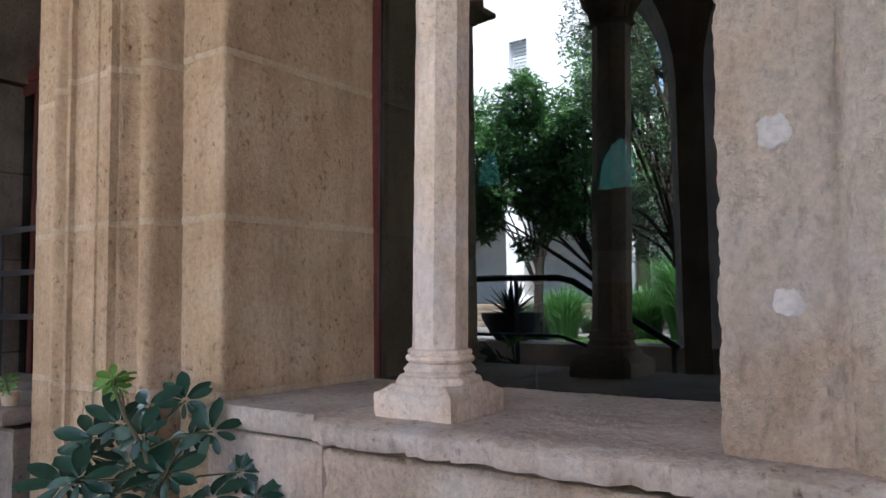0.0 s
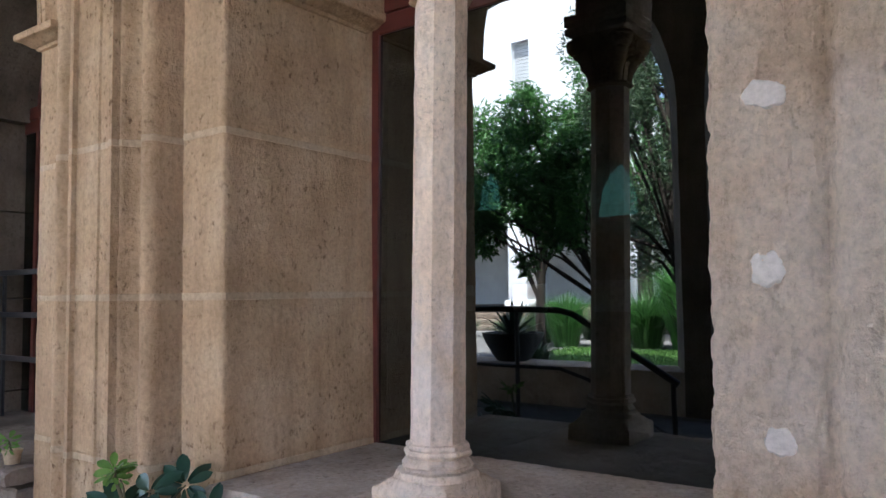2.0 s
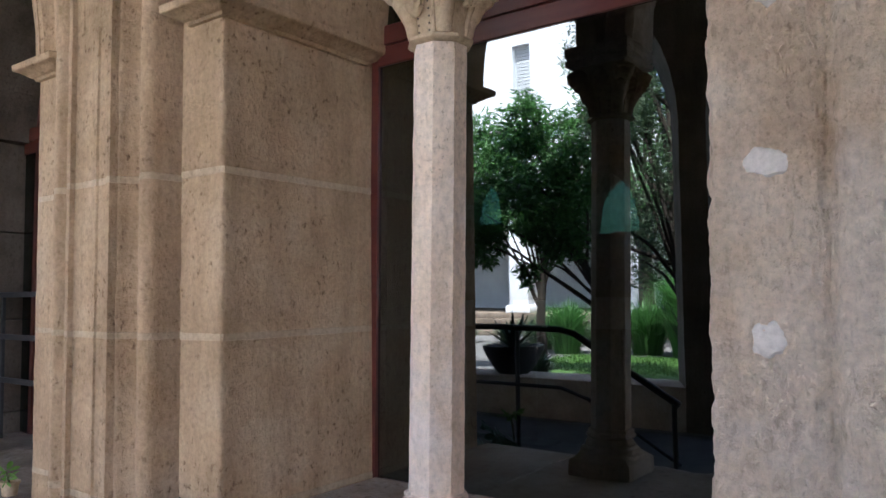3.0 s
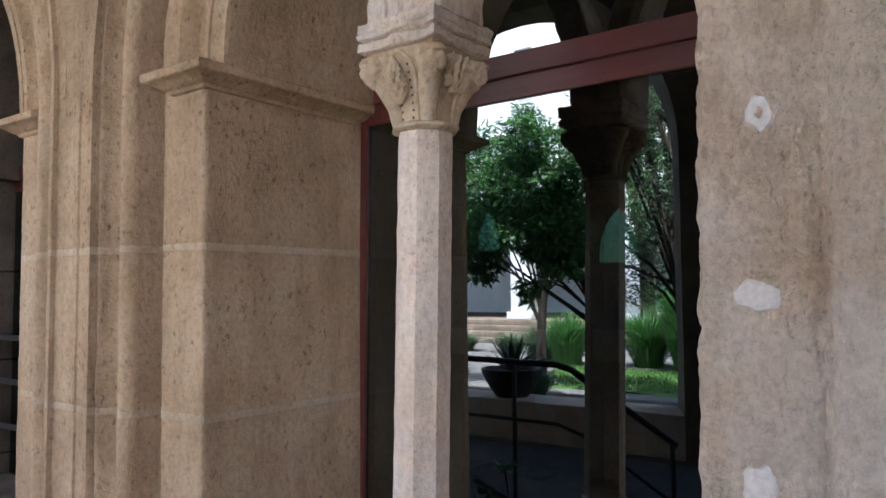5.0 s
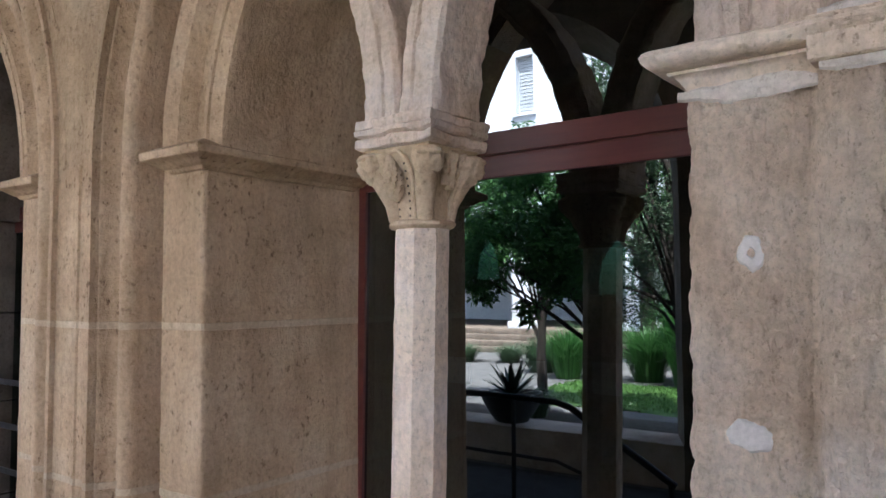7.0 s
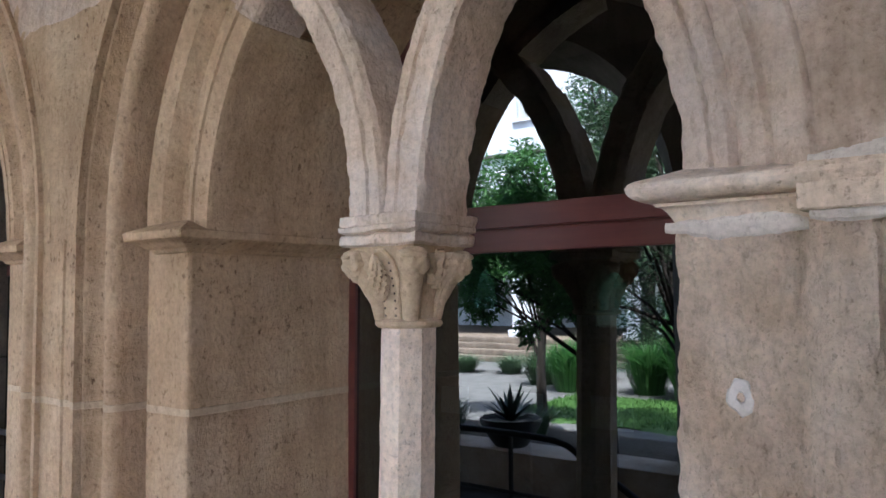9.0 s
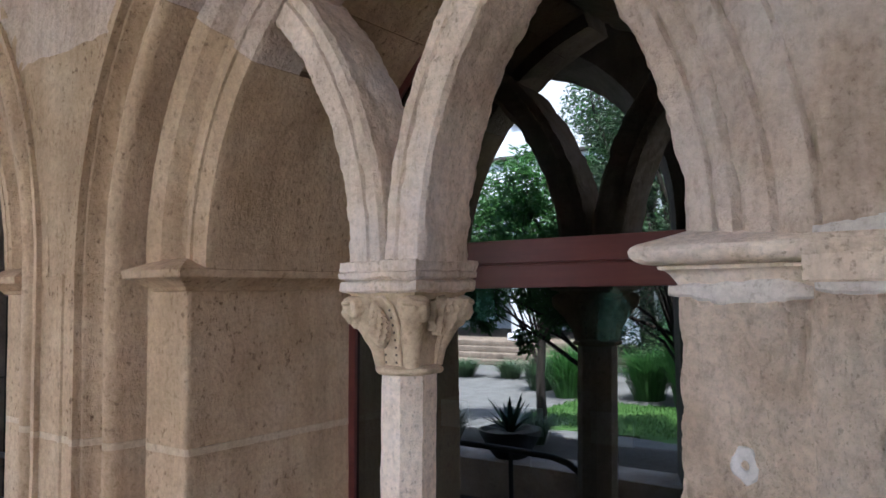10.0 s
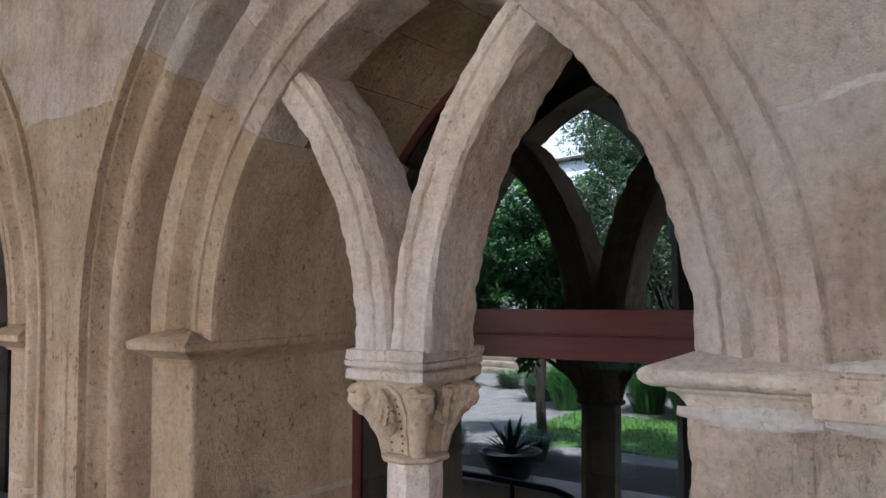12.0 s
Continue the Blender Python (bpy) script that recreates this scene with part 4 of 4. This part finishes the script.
def leaf_cloud(rnd, blobs, count, length, width, droop=0.4):
    """Many small bent leaves, gathered in clumps inside the given ellipsoids."""
    verts, faces = [], []
    for _ in range(count):
        cx, cy, cz, rx, ry, rz = rnd.choice(blobs)
        while True:
            u = Vector((rnd.uniform(-1, 1), rnd.uniform(-1, 1), rnd.uniform(-1, 1)))
            if 0.15 < u.length < 1:
                break
        p = Vector((cx + u.x * rx, cy + u.y * ry, cz + u.z * rz))
        if noise.noise(p * 2.3) < -0.12:
            continue
        d = Vector((rnd.gauss(0, 1), rnd.gauss(0, 1), rnd.gauss(0, 0.6) - droop)).normalized()
        s = d.cross(Vector((rnd.gauss(0, 1), rnd.gauss(0, 1), rnd.gauss(0, 1)))).normalized()
        n = d.cross(s)
        ln, w = length * rnd.uniform(0.6, 1.25), width * rnd.uniform(0.7, 1.2)
        k = len(verts)
        verts += [p, p + d * ln * 0.45 + s * w / 2 + n * w * 0.15, p + d * ln - n * w * 0.2, p + d * ln * 0.45 - s * w / 2 + n * w * 0.15]
        faces.append((k, k + 1, k + 2, k + 3))
    return mesh_of(verts, faces)


def tree(name, label, trunk, girth, blobs, count, length, width, mat, seed, droop=0.4):
    rnd = random.Random(seed)
    root = tagged(empty(name, *trunk[0]), label, "tree")
    bm = tube(trunk, girth, 10)
    for cx, cy, cz, rx, ry, rz in blobs:
        f = rnd.uniform(0.45, 1.0) if cz > trunk[-1][2] else rnd.uniform(0.35, 0.6)
        j = min(int(f * (len(trunk) - 1)), len(trunk) - 2)
        s = Vector(trunk[j]).lerp(Vector(trunk[j + 1]), f * (len(trunk) - 1) - j)
        e = Vector((cx, cy, cz))
        m = (s + e) / 2 + Vector((rnd.uniform(-0.1, 0.1), rnd.uniform(-0.1, 0.1), 0.1))
        tube([s, m, e, e + Vector((rnd.uniform(-0.2, 0.2), rnd.uniform(-0.2, 0.2), rz * 0.6))], [girth[-1] * 0.55, girth[-1] * 0.4, girth[-1] * 0.22, 0.003], 6, bm)
    under(part("trunk", bm, BARK, None, "rough brown trunk and limbs"), root)
    crown = under(part("crown", leaf_cloud(rnd, blobs, count, length, width, droop), mat, None, "", False), root)
    return root


rnd = random.Random(11)
blobs = [(-7.4 + 0.36 * k, -6.0 + 0.25 * math.sin(5.0 * k), 2.75 + 0.6 * j + 0.2 * math.sin(3.1 * k + j), 0.42, 0.4, 0.46) for k in range(7) for j in range(3)]
blobs += [(-5.0, -6.0, 3.6, 0.4, 0.4, 0.5), (-4.8, -6.0, 4.3, 0.35, 0.4, 0.45), (-4.45, -6.1, 4.8, 0.35, 0.4, 0.45), (-4.3, -6.0, 4.2, 0.35, 0.4, 0.45), (-4.1, -6.1, 5.3, 0.35, 0.4, 0.5)]
tree("garden_tree", "broad garden tree with long narrow green leaves", [(-5.9, -6.1, 0), (-5.9, -6.05, 0.9), (-5.8, -6.0, 1.8), (-5.5, -6.0, 3.0)], [0.09, 0.075, 0.06, 0.04], blobs, 15000, 0.19, 0.035, LEAF_TREE, 27, 0.3)
blobs = [(-5.15, -4.3, 3.1, 0.55, 0.5, 0.6), (-5.6, -4.5, 2.7, 0.5, 0.5, 0.5), (-4.75, -4.2, 2.6, 0.45, 0.5, 0.55), (-5.2, -4.4, 3.65, 0.35, 0.35, 0.45), (-5.0, -4.1, 2.45, 0.4, 0.4, 0.4), (-5.7, -4.2, 2.4, 0.45, 0.4, 0.4), (-4.5, -4.4, 3.0, 0.35, 0.4, 0.4), (-6.1, -4.5, 3.0, 0.5, 0.4, 0.5), (-4.3, -4.2, 2.4, 0.4, 0.4, 0.4), (-5.2, -4.5, 1.85, 0.22, 0.2, 0.45), (-4.6, -4.4, 2.0, 0.3, 0.3, 0.4), (-5.9, -4.4, 2.05, 0.35, 0.3, 0.35)]
tree("small_tree", "small garden tree with dense glossy green leaves", [(-4.1, -4.75, 0), (-4.12, -4.72, 0.8), (-4.3, -4.6, 1.5), (-4.75, -4.45, 2.3)], [0.07, 0.055, 0.05, 0.04], blobs + [(-6.5, -4.6, 2.5, 0.5, 0.4, 0.5), (-4.2, -4.4, 2.8, 0.4, 0.4, 0.5)], 13000, 0.13, 0.04, LEAF_TREE, 21, 0.5)
blobs = [(-3.4 + rnd.uniform(-1.1, 1.15), -5.2 + rnd.uniform(-0.6, 0.6), rnd.uniform(1.7, 6.0), 0.55, 0.5, 0.5) for _ in range(26)]
tree("olive_tree", "leaning dark tree with fine grey-green foliage", [(-3.05, -5.0, 0), (-3.1, -5.0, 0.7), (-3.3, -5.1, 1.6), (-3.4, -5.2, 2.6), (-3.3, -5.2, 3.8)], [0.16, 0.12, 0.10, 0.08, 0.06], blobs, 42000, 0.10, 0.022, LEAF_OLIVE, 22, 0.1)
blobs = [(-7.4 + rnd.uniform(-1.0, 1.0), -13.5 + rnd.uniform(-0.8, 0.8), rnd.uniform(3.0, 7.5), 0.9, 0.8, 0.8) for _ in range(14)]
tree("far_tree", "broad green tree at the end of the garden", [(-7, -13.5, 0), (-7, -13.4, 2), (-6.9, -13.5, 4)], [0.22, 0.17, 0.12], blobs, 9000, 0.16, 0.05, LEAF_TREE, 23)
for k, (tx, ty) in enumerate(((-5.2, -13.6), (-3.4, -13.0), (-1.4, -13.4), (0.8, -13.2))):
    blobs = [(tx + rnd.uniform(-1.3, 1.3), ty + rnd.uniform(-0.9, 0.9), rnd.uniform(1.0, 10.5), 0.9, 0.8, 0.9) for _ in range(22)]
    tree("dark_tree", "tall dark evergreen tree at the end of the garden", [(tx, ty, 0), (tx + 0.1, ty, 3), (tx, ty, 7)], [0.25, 0.18, 0.1], blobs, 11000, 0.20, 0.06, LEAF_OLIVE, 30 + k)


def shrub(x, y, radius, height, count, seed, label, mat):
    """A tussock of long narrow blades."""
    r = random.Random(seed)
    verts, faces = [], []
    for _ in range(count):
        a, lean, h = r.uniform(0, 6.28), r.uniform(0.15, 1.0) * radius, height * r.uniform(0.5, 1.1)
        d = Vector((math.cos(a), math.sin(a), 0))
        s = Vector((-d.y, d.x, 0)) * 0.012
        b = Vector((x, y, 0)) + d * r.uniform(0, 0.35) * radius
        pts = [b, b + d * lean * 0.3 + Vector((0, 0, h * 0.6)), b + d * lean + Vector((0, 0, h * (1 - 0.25 * lean / radius)))]
        k = len(verts)
        verts += [pts[0] - s, pts[0] + s, pts[1] + s, pts[1] - s, pts[2]]
        faces += [(k, k + 1, k + 2, k + 3), (k + 3, k + 2, k + 4)]
    return tagged(part("shrub", mesh_of(verts, faces), mat, None, "", False), label, "shrub")


for sx, sy, sr, sh, sc, seed in ((-4.75, -10.0, 1.1, 2.0, 1500, 1), (-3.6, -9.9, 1.0, 1.8, 1300, 2), (-5.9, -10.6, 0.9, 1.3, 900, 4)):
    shrub(sx, sy, sr, sh, sc, seed, "tall green ornamental grass at the lawn's edge", LEAF_TREE)
shrub(-8.6, -10.9, 0.8, 0.9, 600, 3, "low leafy shrub beside the paving", LEAF_OLIVE)
for k in range(7):
    shrub(-15.5 + 1.25 * k, -12.6 + 0.3 * (k % 2), 0.7, 0.55, 500, 40 + k, "low clipped evergreen shrub before the steps", LEAF_OLIVE)
shrub(-6.9, -4.9, 0.6, 0.6, 400, 7, "low leafy shrub in the shaded bed", LEAF_OLIVE)
shrub(-5.6, -5.3, 0.5, 0.5, 350, 8, "low leafy shrub in the shaded bed", LEAF_OLIVE)


def twiggy(x, y, seed):
    r = random.Random(seed)
    bm = bmesh.new()
    for _ in range(16):
        a, l = r.uniform(0, 6.28), r.uniform(0.1, 0.45)
        h = r.uniform(0.7, 1.25)
        tube([(x, y, 0), (x + l * 0.3 * math.cos(a), y + l * 0.3 * math.sin(a), h * 0.5), (x + l * math.cos(a), y + l * math.sin(a), h)], [0.010, 0.007, 0.003], 5, bm)
    return tagged(part("shrub", bm, BARK), "bare twiggy shrub on the lawn", "shrub")


shrub(-7.5, -10.1, 0.8, 1.25, 900, 9, "leafy green shrub behind the lawn", LEAF_TREE)
twiggy(-3.75, -6.9, 6)


# agave in a bowl on the arcade's parapet
def agave(x, y):
    root = tagged(empty("potted_agave", x, y, LEDGE), "spiky dark agave in a wide dark bowl on the parapet", "potted plant")
    prof = [(0.16, 0.0), (0.185, 0.015), (0.25, 0.10), (0.32, 0.22), (0.35, 0.29), (0.35, 0.32), (0.32, 0.32), (0.305, 0.27), (0.0001, 0.265)]
    n = 28
    verts = [(x + r * math.cos(2 * math.pi * i / n), y + r * math.sin(2 * math.pi * i / n), LEDGE - 0.005 + z) for r, z in prof for i in range(n)]
    faces = [(k * n + i, k * n + (i + 1) % n, (k + 1) * n + (i + 1) % n, (k + 1) * n + i) for k in range(len(prof) - 1) for i in range(n)] + [tuple(range(n))[::-1]]
    under(part("bowl", mesh_of(verts, faces), METAL, None, "wide dark glazed bowl"), root)
    r = random.Random(4)
    for i in range(26):
        a, lift, ln = i * 2.4, 0.35 + 0.95 * (i / 26), r.uniform(0.36, 0.52)
        d = Vector((math.cos(a) * math.cos(lift), math.sin(a) * math.cos(lift), math.sin(lift)))
        s = Vector((-math.sin(a), math.cos(a), 0))
        up = s.cross(d) * -1
        b = Vector((x, y, LEDGE + 0.27)) + d * 0.03
        vs, fs = [], []
        for k in range(6):
            f = k / 5
            w = 0.036 * (1 - f ** 2) + 0.001
            c = b + d * ln * f + Vector((0, 0, -0.06 * f * f))
            vs += [c - s * w, c - up * 0.012 * (1 - f), c + s * w, c + up * 0.006 * (1 - f)]
        for k in range(5):
            for j in range(4):
                fs.append((k * 4 + j, k * 4 + (j + 1) % 4, k * 4 + 4 + (j + 1) % 4, k * 4 + 4 + j))
        fs.append((20, 21, 22, 23))
        under(part("leaf", mesh_of(vs, fs), LEAF_DARK), root)


agave(-4.42, -2.73)

# handrail beside the path
rail = tagged(empty("handrail", -3.0, -0.4, 0), "black steel handrail that bends down along a path", "railing")
under(part("top_rail", tube([(-4.6, -0.45, 1.06), (-3.2, -0.42, 1.06), (-2.62, -0.40, 1.05), (-2.50, -0.40, 1.02), (-2.15, -0.42, 0.80), (-1.75, -0.45, 0.55)], 0.025, 10), METAL), rail)
under(part("lower_rail", tube([(-4.6, -0.45, 0.62), (-2.62, -0.40, 0.62), (-2.40, -0.41, 0.55), (-1.75, -0.45, 0.15)], 0.014, 8), METAL), rail)
for px, pz in ((-4.5, 1.06), (-3.0, 1.06), (-1.78, 0.56)):
    under(part("post", tube([(px, -0.43, 0.0), (px, -0.43, pz)], 0.018, 8), METAL), rail)

# a deep porch across the garden, with white pillars on steps, and the white building over it
terrace = tagged(empty("terrace", -12, -17, 0), "pale stone terrace with steps across the garden", "terrace", kind="structure")
for i in range(4):
    under(part("step", box(-30, 6, -23.9, -15.2 - 0.35 * i, 0.17 * i, 0.17 * (i + 1) - 0.001, 0.01), STONE_DIMMED), terrace)
porch = tagged(empty("porch", -12, -20, 0.68), "deep shaded porch with pale pillars and a dark tiled roof", "porch")
under(part("roof", box(-30, 6, -23.9, -16.45, 6.62, 6.74, 0.03), TILE), porch)
under(part("fascia", box(-30, 6, -17.4, -16.6, 4.3, 6.615, 0.02), WALL_WHITE, None, "white rendered wall over the pillars"), porch)
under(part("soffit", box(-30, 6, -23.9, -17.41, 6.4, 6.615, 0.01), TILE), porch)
under(part("back_wall", box(-30, 6, -23.95, -23.7, 0.68, 6.39, 0), WALL_WHITE, None, "", False), porch)
for k in range(8):
    x = -24.6 + 4.0 * k
    pl = under(part("pillar", box(x - 0.35, x + 0.35, -17.4, -16.7, 0.92, 4.295, 0.02), WALL_WHITE, None, "white square pillar"), porch)
    under(part("pillar_base", box(x - 0.46, x + 0.46, -17.5, -16.6, 0.68, 0.92, 0.03), WALL_WHITE), pl)
facade = tagged(empty("white_building", -20, -27, 0), "tall white rendered building across the garden", "building")
FY = -24.0
wx, wz0, wz1 = -16.6, 9.8, 12.4
for x0, x1, z0, z1 in ((-42, wx - 0.45, 0, 19), (wx + 0.45, -12.6, 0, 19), (wx - 0.45, wx + 0.45, 0, wz0), (wx - 0.45, wx + 0.45, wz1, 19)):
    under(part("wall", box(x0, x1, FY - 6, FY, z0, z1, 0), WALL_WHITE, None, "", False), facade)
shutter = under(part("window", box(wx - 0.45, wx + 0.45, FY - 0.4, FY - 0.3, wz0, wz1, 0), BOARD, None, "grey shuttered window", False), facade)
for k in range(16):
    z = wz0 + 0.08 + (wz1 - wz0 - 0.16) * k / 15
    under(part("slat", box(wx - 0.40, wx + 0.40, FY - 0.30, FY - 0.26, z - 0.05, z + 0.05, 0), BOARD, None, "", False), shutter)
under(part("sill", box(wx - 0.6, wx + 0.6, FY - 0.1, FY + 0.12, wz0 - 0.12, wz0 - 0.001, 0.01), WALL_WHITE), facade)
under(part("roof", box(-42.5, -12.2, FY - 6.5, FY + 0.5, 19, 19.3, 0.02), TILE), facade)
wing = tagged(empty("garden_wing", 6, -28, 0), "low white wing of the building with a tiled roof", "building")
under(part("wall", box(-12.5, 30, FY - 6, FY - 1, 0, 7.5, 0), WALL_WHITE, None, "", False), wing)
under(part("roof", box(-12.4, 30.5, FY - 6.5, FY - 0.4, 7.5, 7.8, 0.02), TILE), wing)


# ---- plants beside the camera ----
def leaflet_mesh(ln, w):
    verts, faces = [], []
    K = 7
    for k in range(K + 1):
        f = k / K
        wid = w * (math.sin(math.pi * min(1, 0.06 + 0.94 * f ** 0.85)) ** 0.7 * (0.35 + 0.75 * f) + 0.03)
        z = -0.18 * ln * f * f
        verts += [(-wid / 2, ln * f, z + 0.05 * w), (0, ln * f, z - 0.04 * w), (wid / 2, ln * f, z + 0.05 * w)]
    for k in range(K):
        a = 3 * k
        faces += [(a, a + 1, a + 4, a + 3), (a + 1, a + 2, a + 5, a + 4)]
    return verts, faces


def palm_leaf(count, ln, w, seed):
    """One compound leaf: leaflets set round the end of the stalk."""
    r = random.Random(seed)
    verts, faces = [], []
    for i in range(count):
        s = ln * (0.72 + 0.28 * math.cos(2 * math.pi * i / count)) * r.uniform(0.9, 1.08)
        v, f = leaflet_mesh(s, w * r.uniform(0.88, 1.1) * s / ln)
        m = pose(0, 0, 0, 0, 0, 360 * i / count + r.uniform(-8, 8)) @ pose(0, 0.014, 0, r.uniform(-22, 4), r.uniform(-14, 14), 0)
        k = len(verts)
        verts += [m @ Vector(q) for q in v]
        faces += [tuple(k + j for j in q) for q in f]
    bm = mesh_of(verts, faces)
    return bm


def umbrella_plant(name, label, base, trunk, leaves, size, young, parent_pot=None):
    root = tagged(empty(name, *base), label, "shrub" if parent_pot is None else "potted plant")
    under(part("stem", tube(trunk, [0.011 - 0.006 * i / (len(trunk) - 1) for i in range(len(trunk))], 8), STEM), root)
    r = random.Random(8)
    meshes = {}
    for i, (p, tilt, turn, scale) in enumerate(leaves):
        p = Vector(p)
        s = min((Vector(q) for q in trunk), key=lambda q: (q - p).length + 2.0 * max(0, q.z - p.z + 0.05))
        mid = (s + p) / 2 + Vector((0, 0, 0.02))
        if (p - s).length > 0.03:
            under(part("leaf_stalk", tube([s, mid, p], [0.0035, 0.003, 0.0025], 6), STEM), root)
        new_leaf = i in young
        key = (i % 4, new_leaf)
        if key not in meshes:
            meshes[key] = part("leaf", palm_leaf(7 + i % 3, size, size * 0.58, i), LEAF_NEW if new_leaf else LEAF_DARK, None, "pale young leaf" if new_leaf else "")
            ob = meshes[key]
        else:
            ob = new("leaf", meshes[key].data)
        ob.matrix_world = pose(p.x, p.y, p.z, tilt, 0, turn) @ Matrix.Diagonal((scale, scale, scale, 1)) @ pose(0, 0, 0, 0, 0, r.uniform(0, 50))
        under(ob, root)
    return root


LEAVES = [((-2.080, 1.184, 0.672), 30, 30, 0.60), ((-2.10, 1.20, 0.685), 60, 60, 0.55), ((-2.06, 1.18, 0.69), 40, -60, 0.50), ((-2.07, 1.20, 0.66), 70, 40, 0.45),
          ((-2.089, 1.31, 0.595), 48, 20, 0.95), ((-2.045, 1.402, 0.605), 60, 35, 0.85), ((-1.899, 1.392, 0.525), 62, 32, 1.05), ((-2.199, 1.179, 0.459), 50, 55, 1.1),
          ((-2.023, 1.24, 0.525), 60, 30, 0.9), ((-1.924, 1.258, 0.424), 45, 28, 1.15), ((-2.036, 1.419, 0.49), 55, 20, 0.9), ((-1.866, 1.468, 0.398), 75, 10, 0.95),
          ((-1.761, 1.44, 0.346), 40, 10, 0.9), ((-2.206, 1.118, 0.388), 40, 60, 1.1), ((-1.993, 1.148, 0.385), 40, 35, 1.1), ((-1.823, 1.336, 0.355), 45, 20, 1.05),
          ((-2.187, 1.316, 0.404), 50, 40, 1.0), ((-2.15, 1.25, 0.545), 60, 60, 0.95), ((-2.12, 1.14, 0.31), 40, 40, 1.1), ((-1.95, 1.35, 0.30), 40, 20, 1.1), ((-2.24, 1.22, 0.50), 55, 70, 1.0), ((-2.09, 1.10, 0.42), 45, 45, 1.0)]
umbrella_plant("umbrella_plant", "bushy umbrella plant with dark green fingered leaves", (-2.02, 1.25, 0.01),
               [(-1.98, 1.27, 0.0), (-1.975, 1.28, 0.2), (-1.985, 1.27, 0.36), (-2.02, 1.25, 0.48), (-2.055, 1.21, 0.58), (-2.078, 1.19, 0.66)], LEAVES, 0.112, (0, 1, 2, 3))

px, py = -3.50, 1.54
pot = tagged(empty("potted_seedling", px, py, SILL_NB), "small green plant in a beige pot on the sill", "potted plant")
n = 20
prof = [(0.030, 0.0), (0.038, 0.05), (0.042, 0.05), (0.042, 0.06), (0.036, 0.06), (0.034, 0.05), (0.001, 0.05)]
verts = [(px + q * math.cos(2 * math.pi * i / n), py + q * math.sin(2 * math.pi * i / n), SILL_NB - 0.003 + z) for q, z in prof for i in range(n)]
faces = [(k * n + i, k * n + (i + 1) % n, (k + 1) * n + (i + 1) % n, (k + 1) * n + i) for k in range(len(prof) - 1) for i in range(n)] + [tuple(range(n))[::-1]]
under(part("pot", mesh_of(verts, faces), STONE_WARM, None, "beige clay pot"), pot)
under(part("stem", tube([(px, py, SILL_NB + 0.045), (px, py - 0.01, SILL_NB + 0.07), (px + 0.01, py - 0.02, SILL_NB + 0.10)], [0.005, 0.004, 0.003], 6), STEM), pot)
for k, (dx, dy, dz, tl, tn, sc) in enumerate(((0.01, -0.02, 0.10, 50, 50, 0.8), (-0.02, -0.04, 0.08, 60, 80, 0.7), (0.035, -0.03, 0.07, 50, 10, 0.7))):
    lf = part("leaf", palm_leaf(6, 0.075, 0.036, 40 + k), LEAF_NEW)
    lf.matrix_world = pose(px + dx, py + dy, SILL_NB + dz, tl, 0, tn) @ Matrix.Diagonal((sc, sc, sc, 1))
    under(lf, pot)
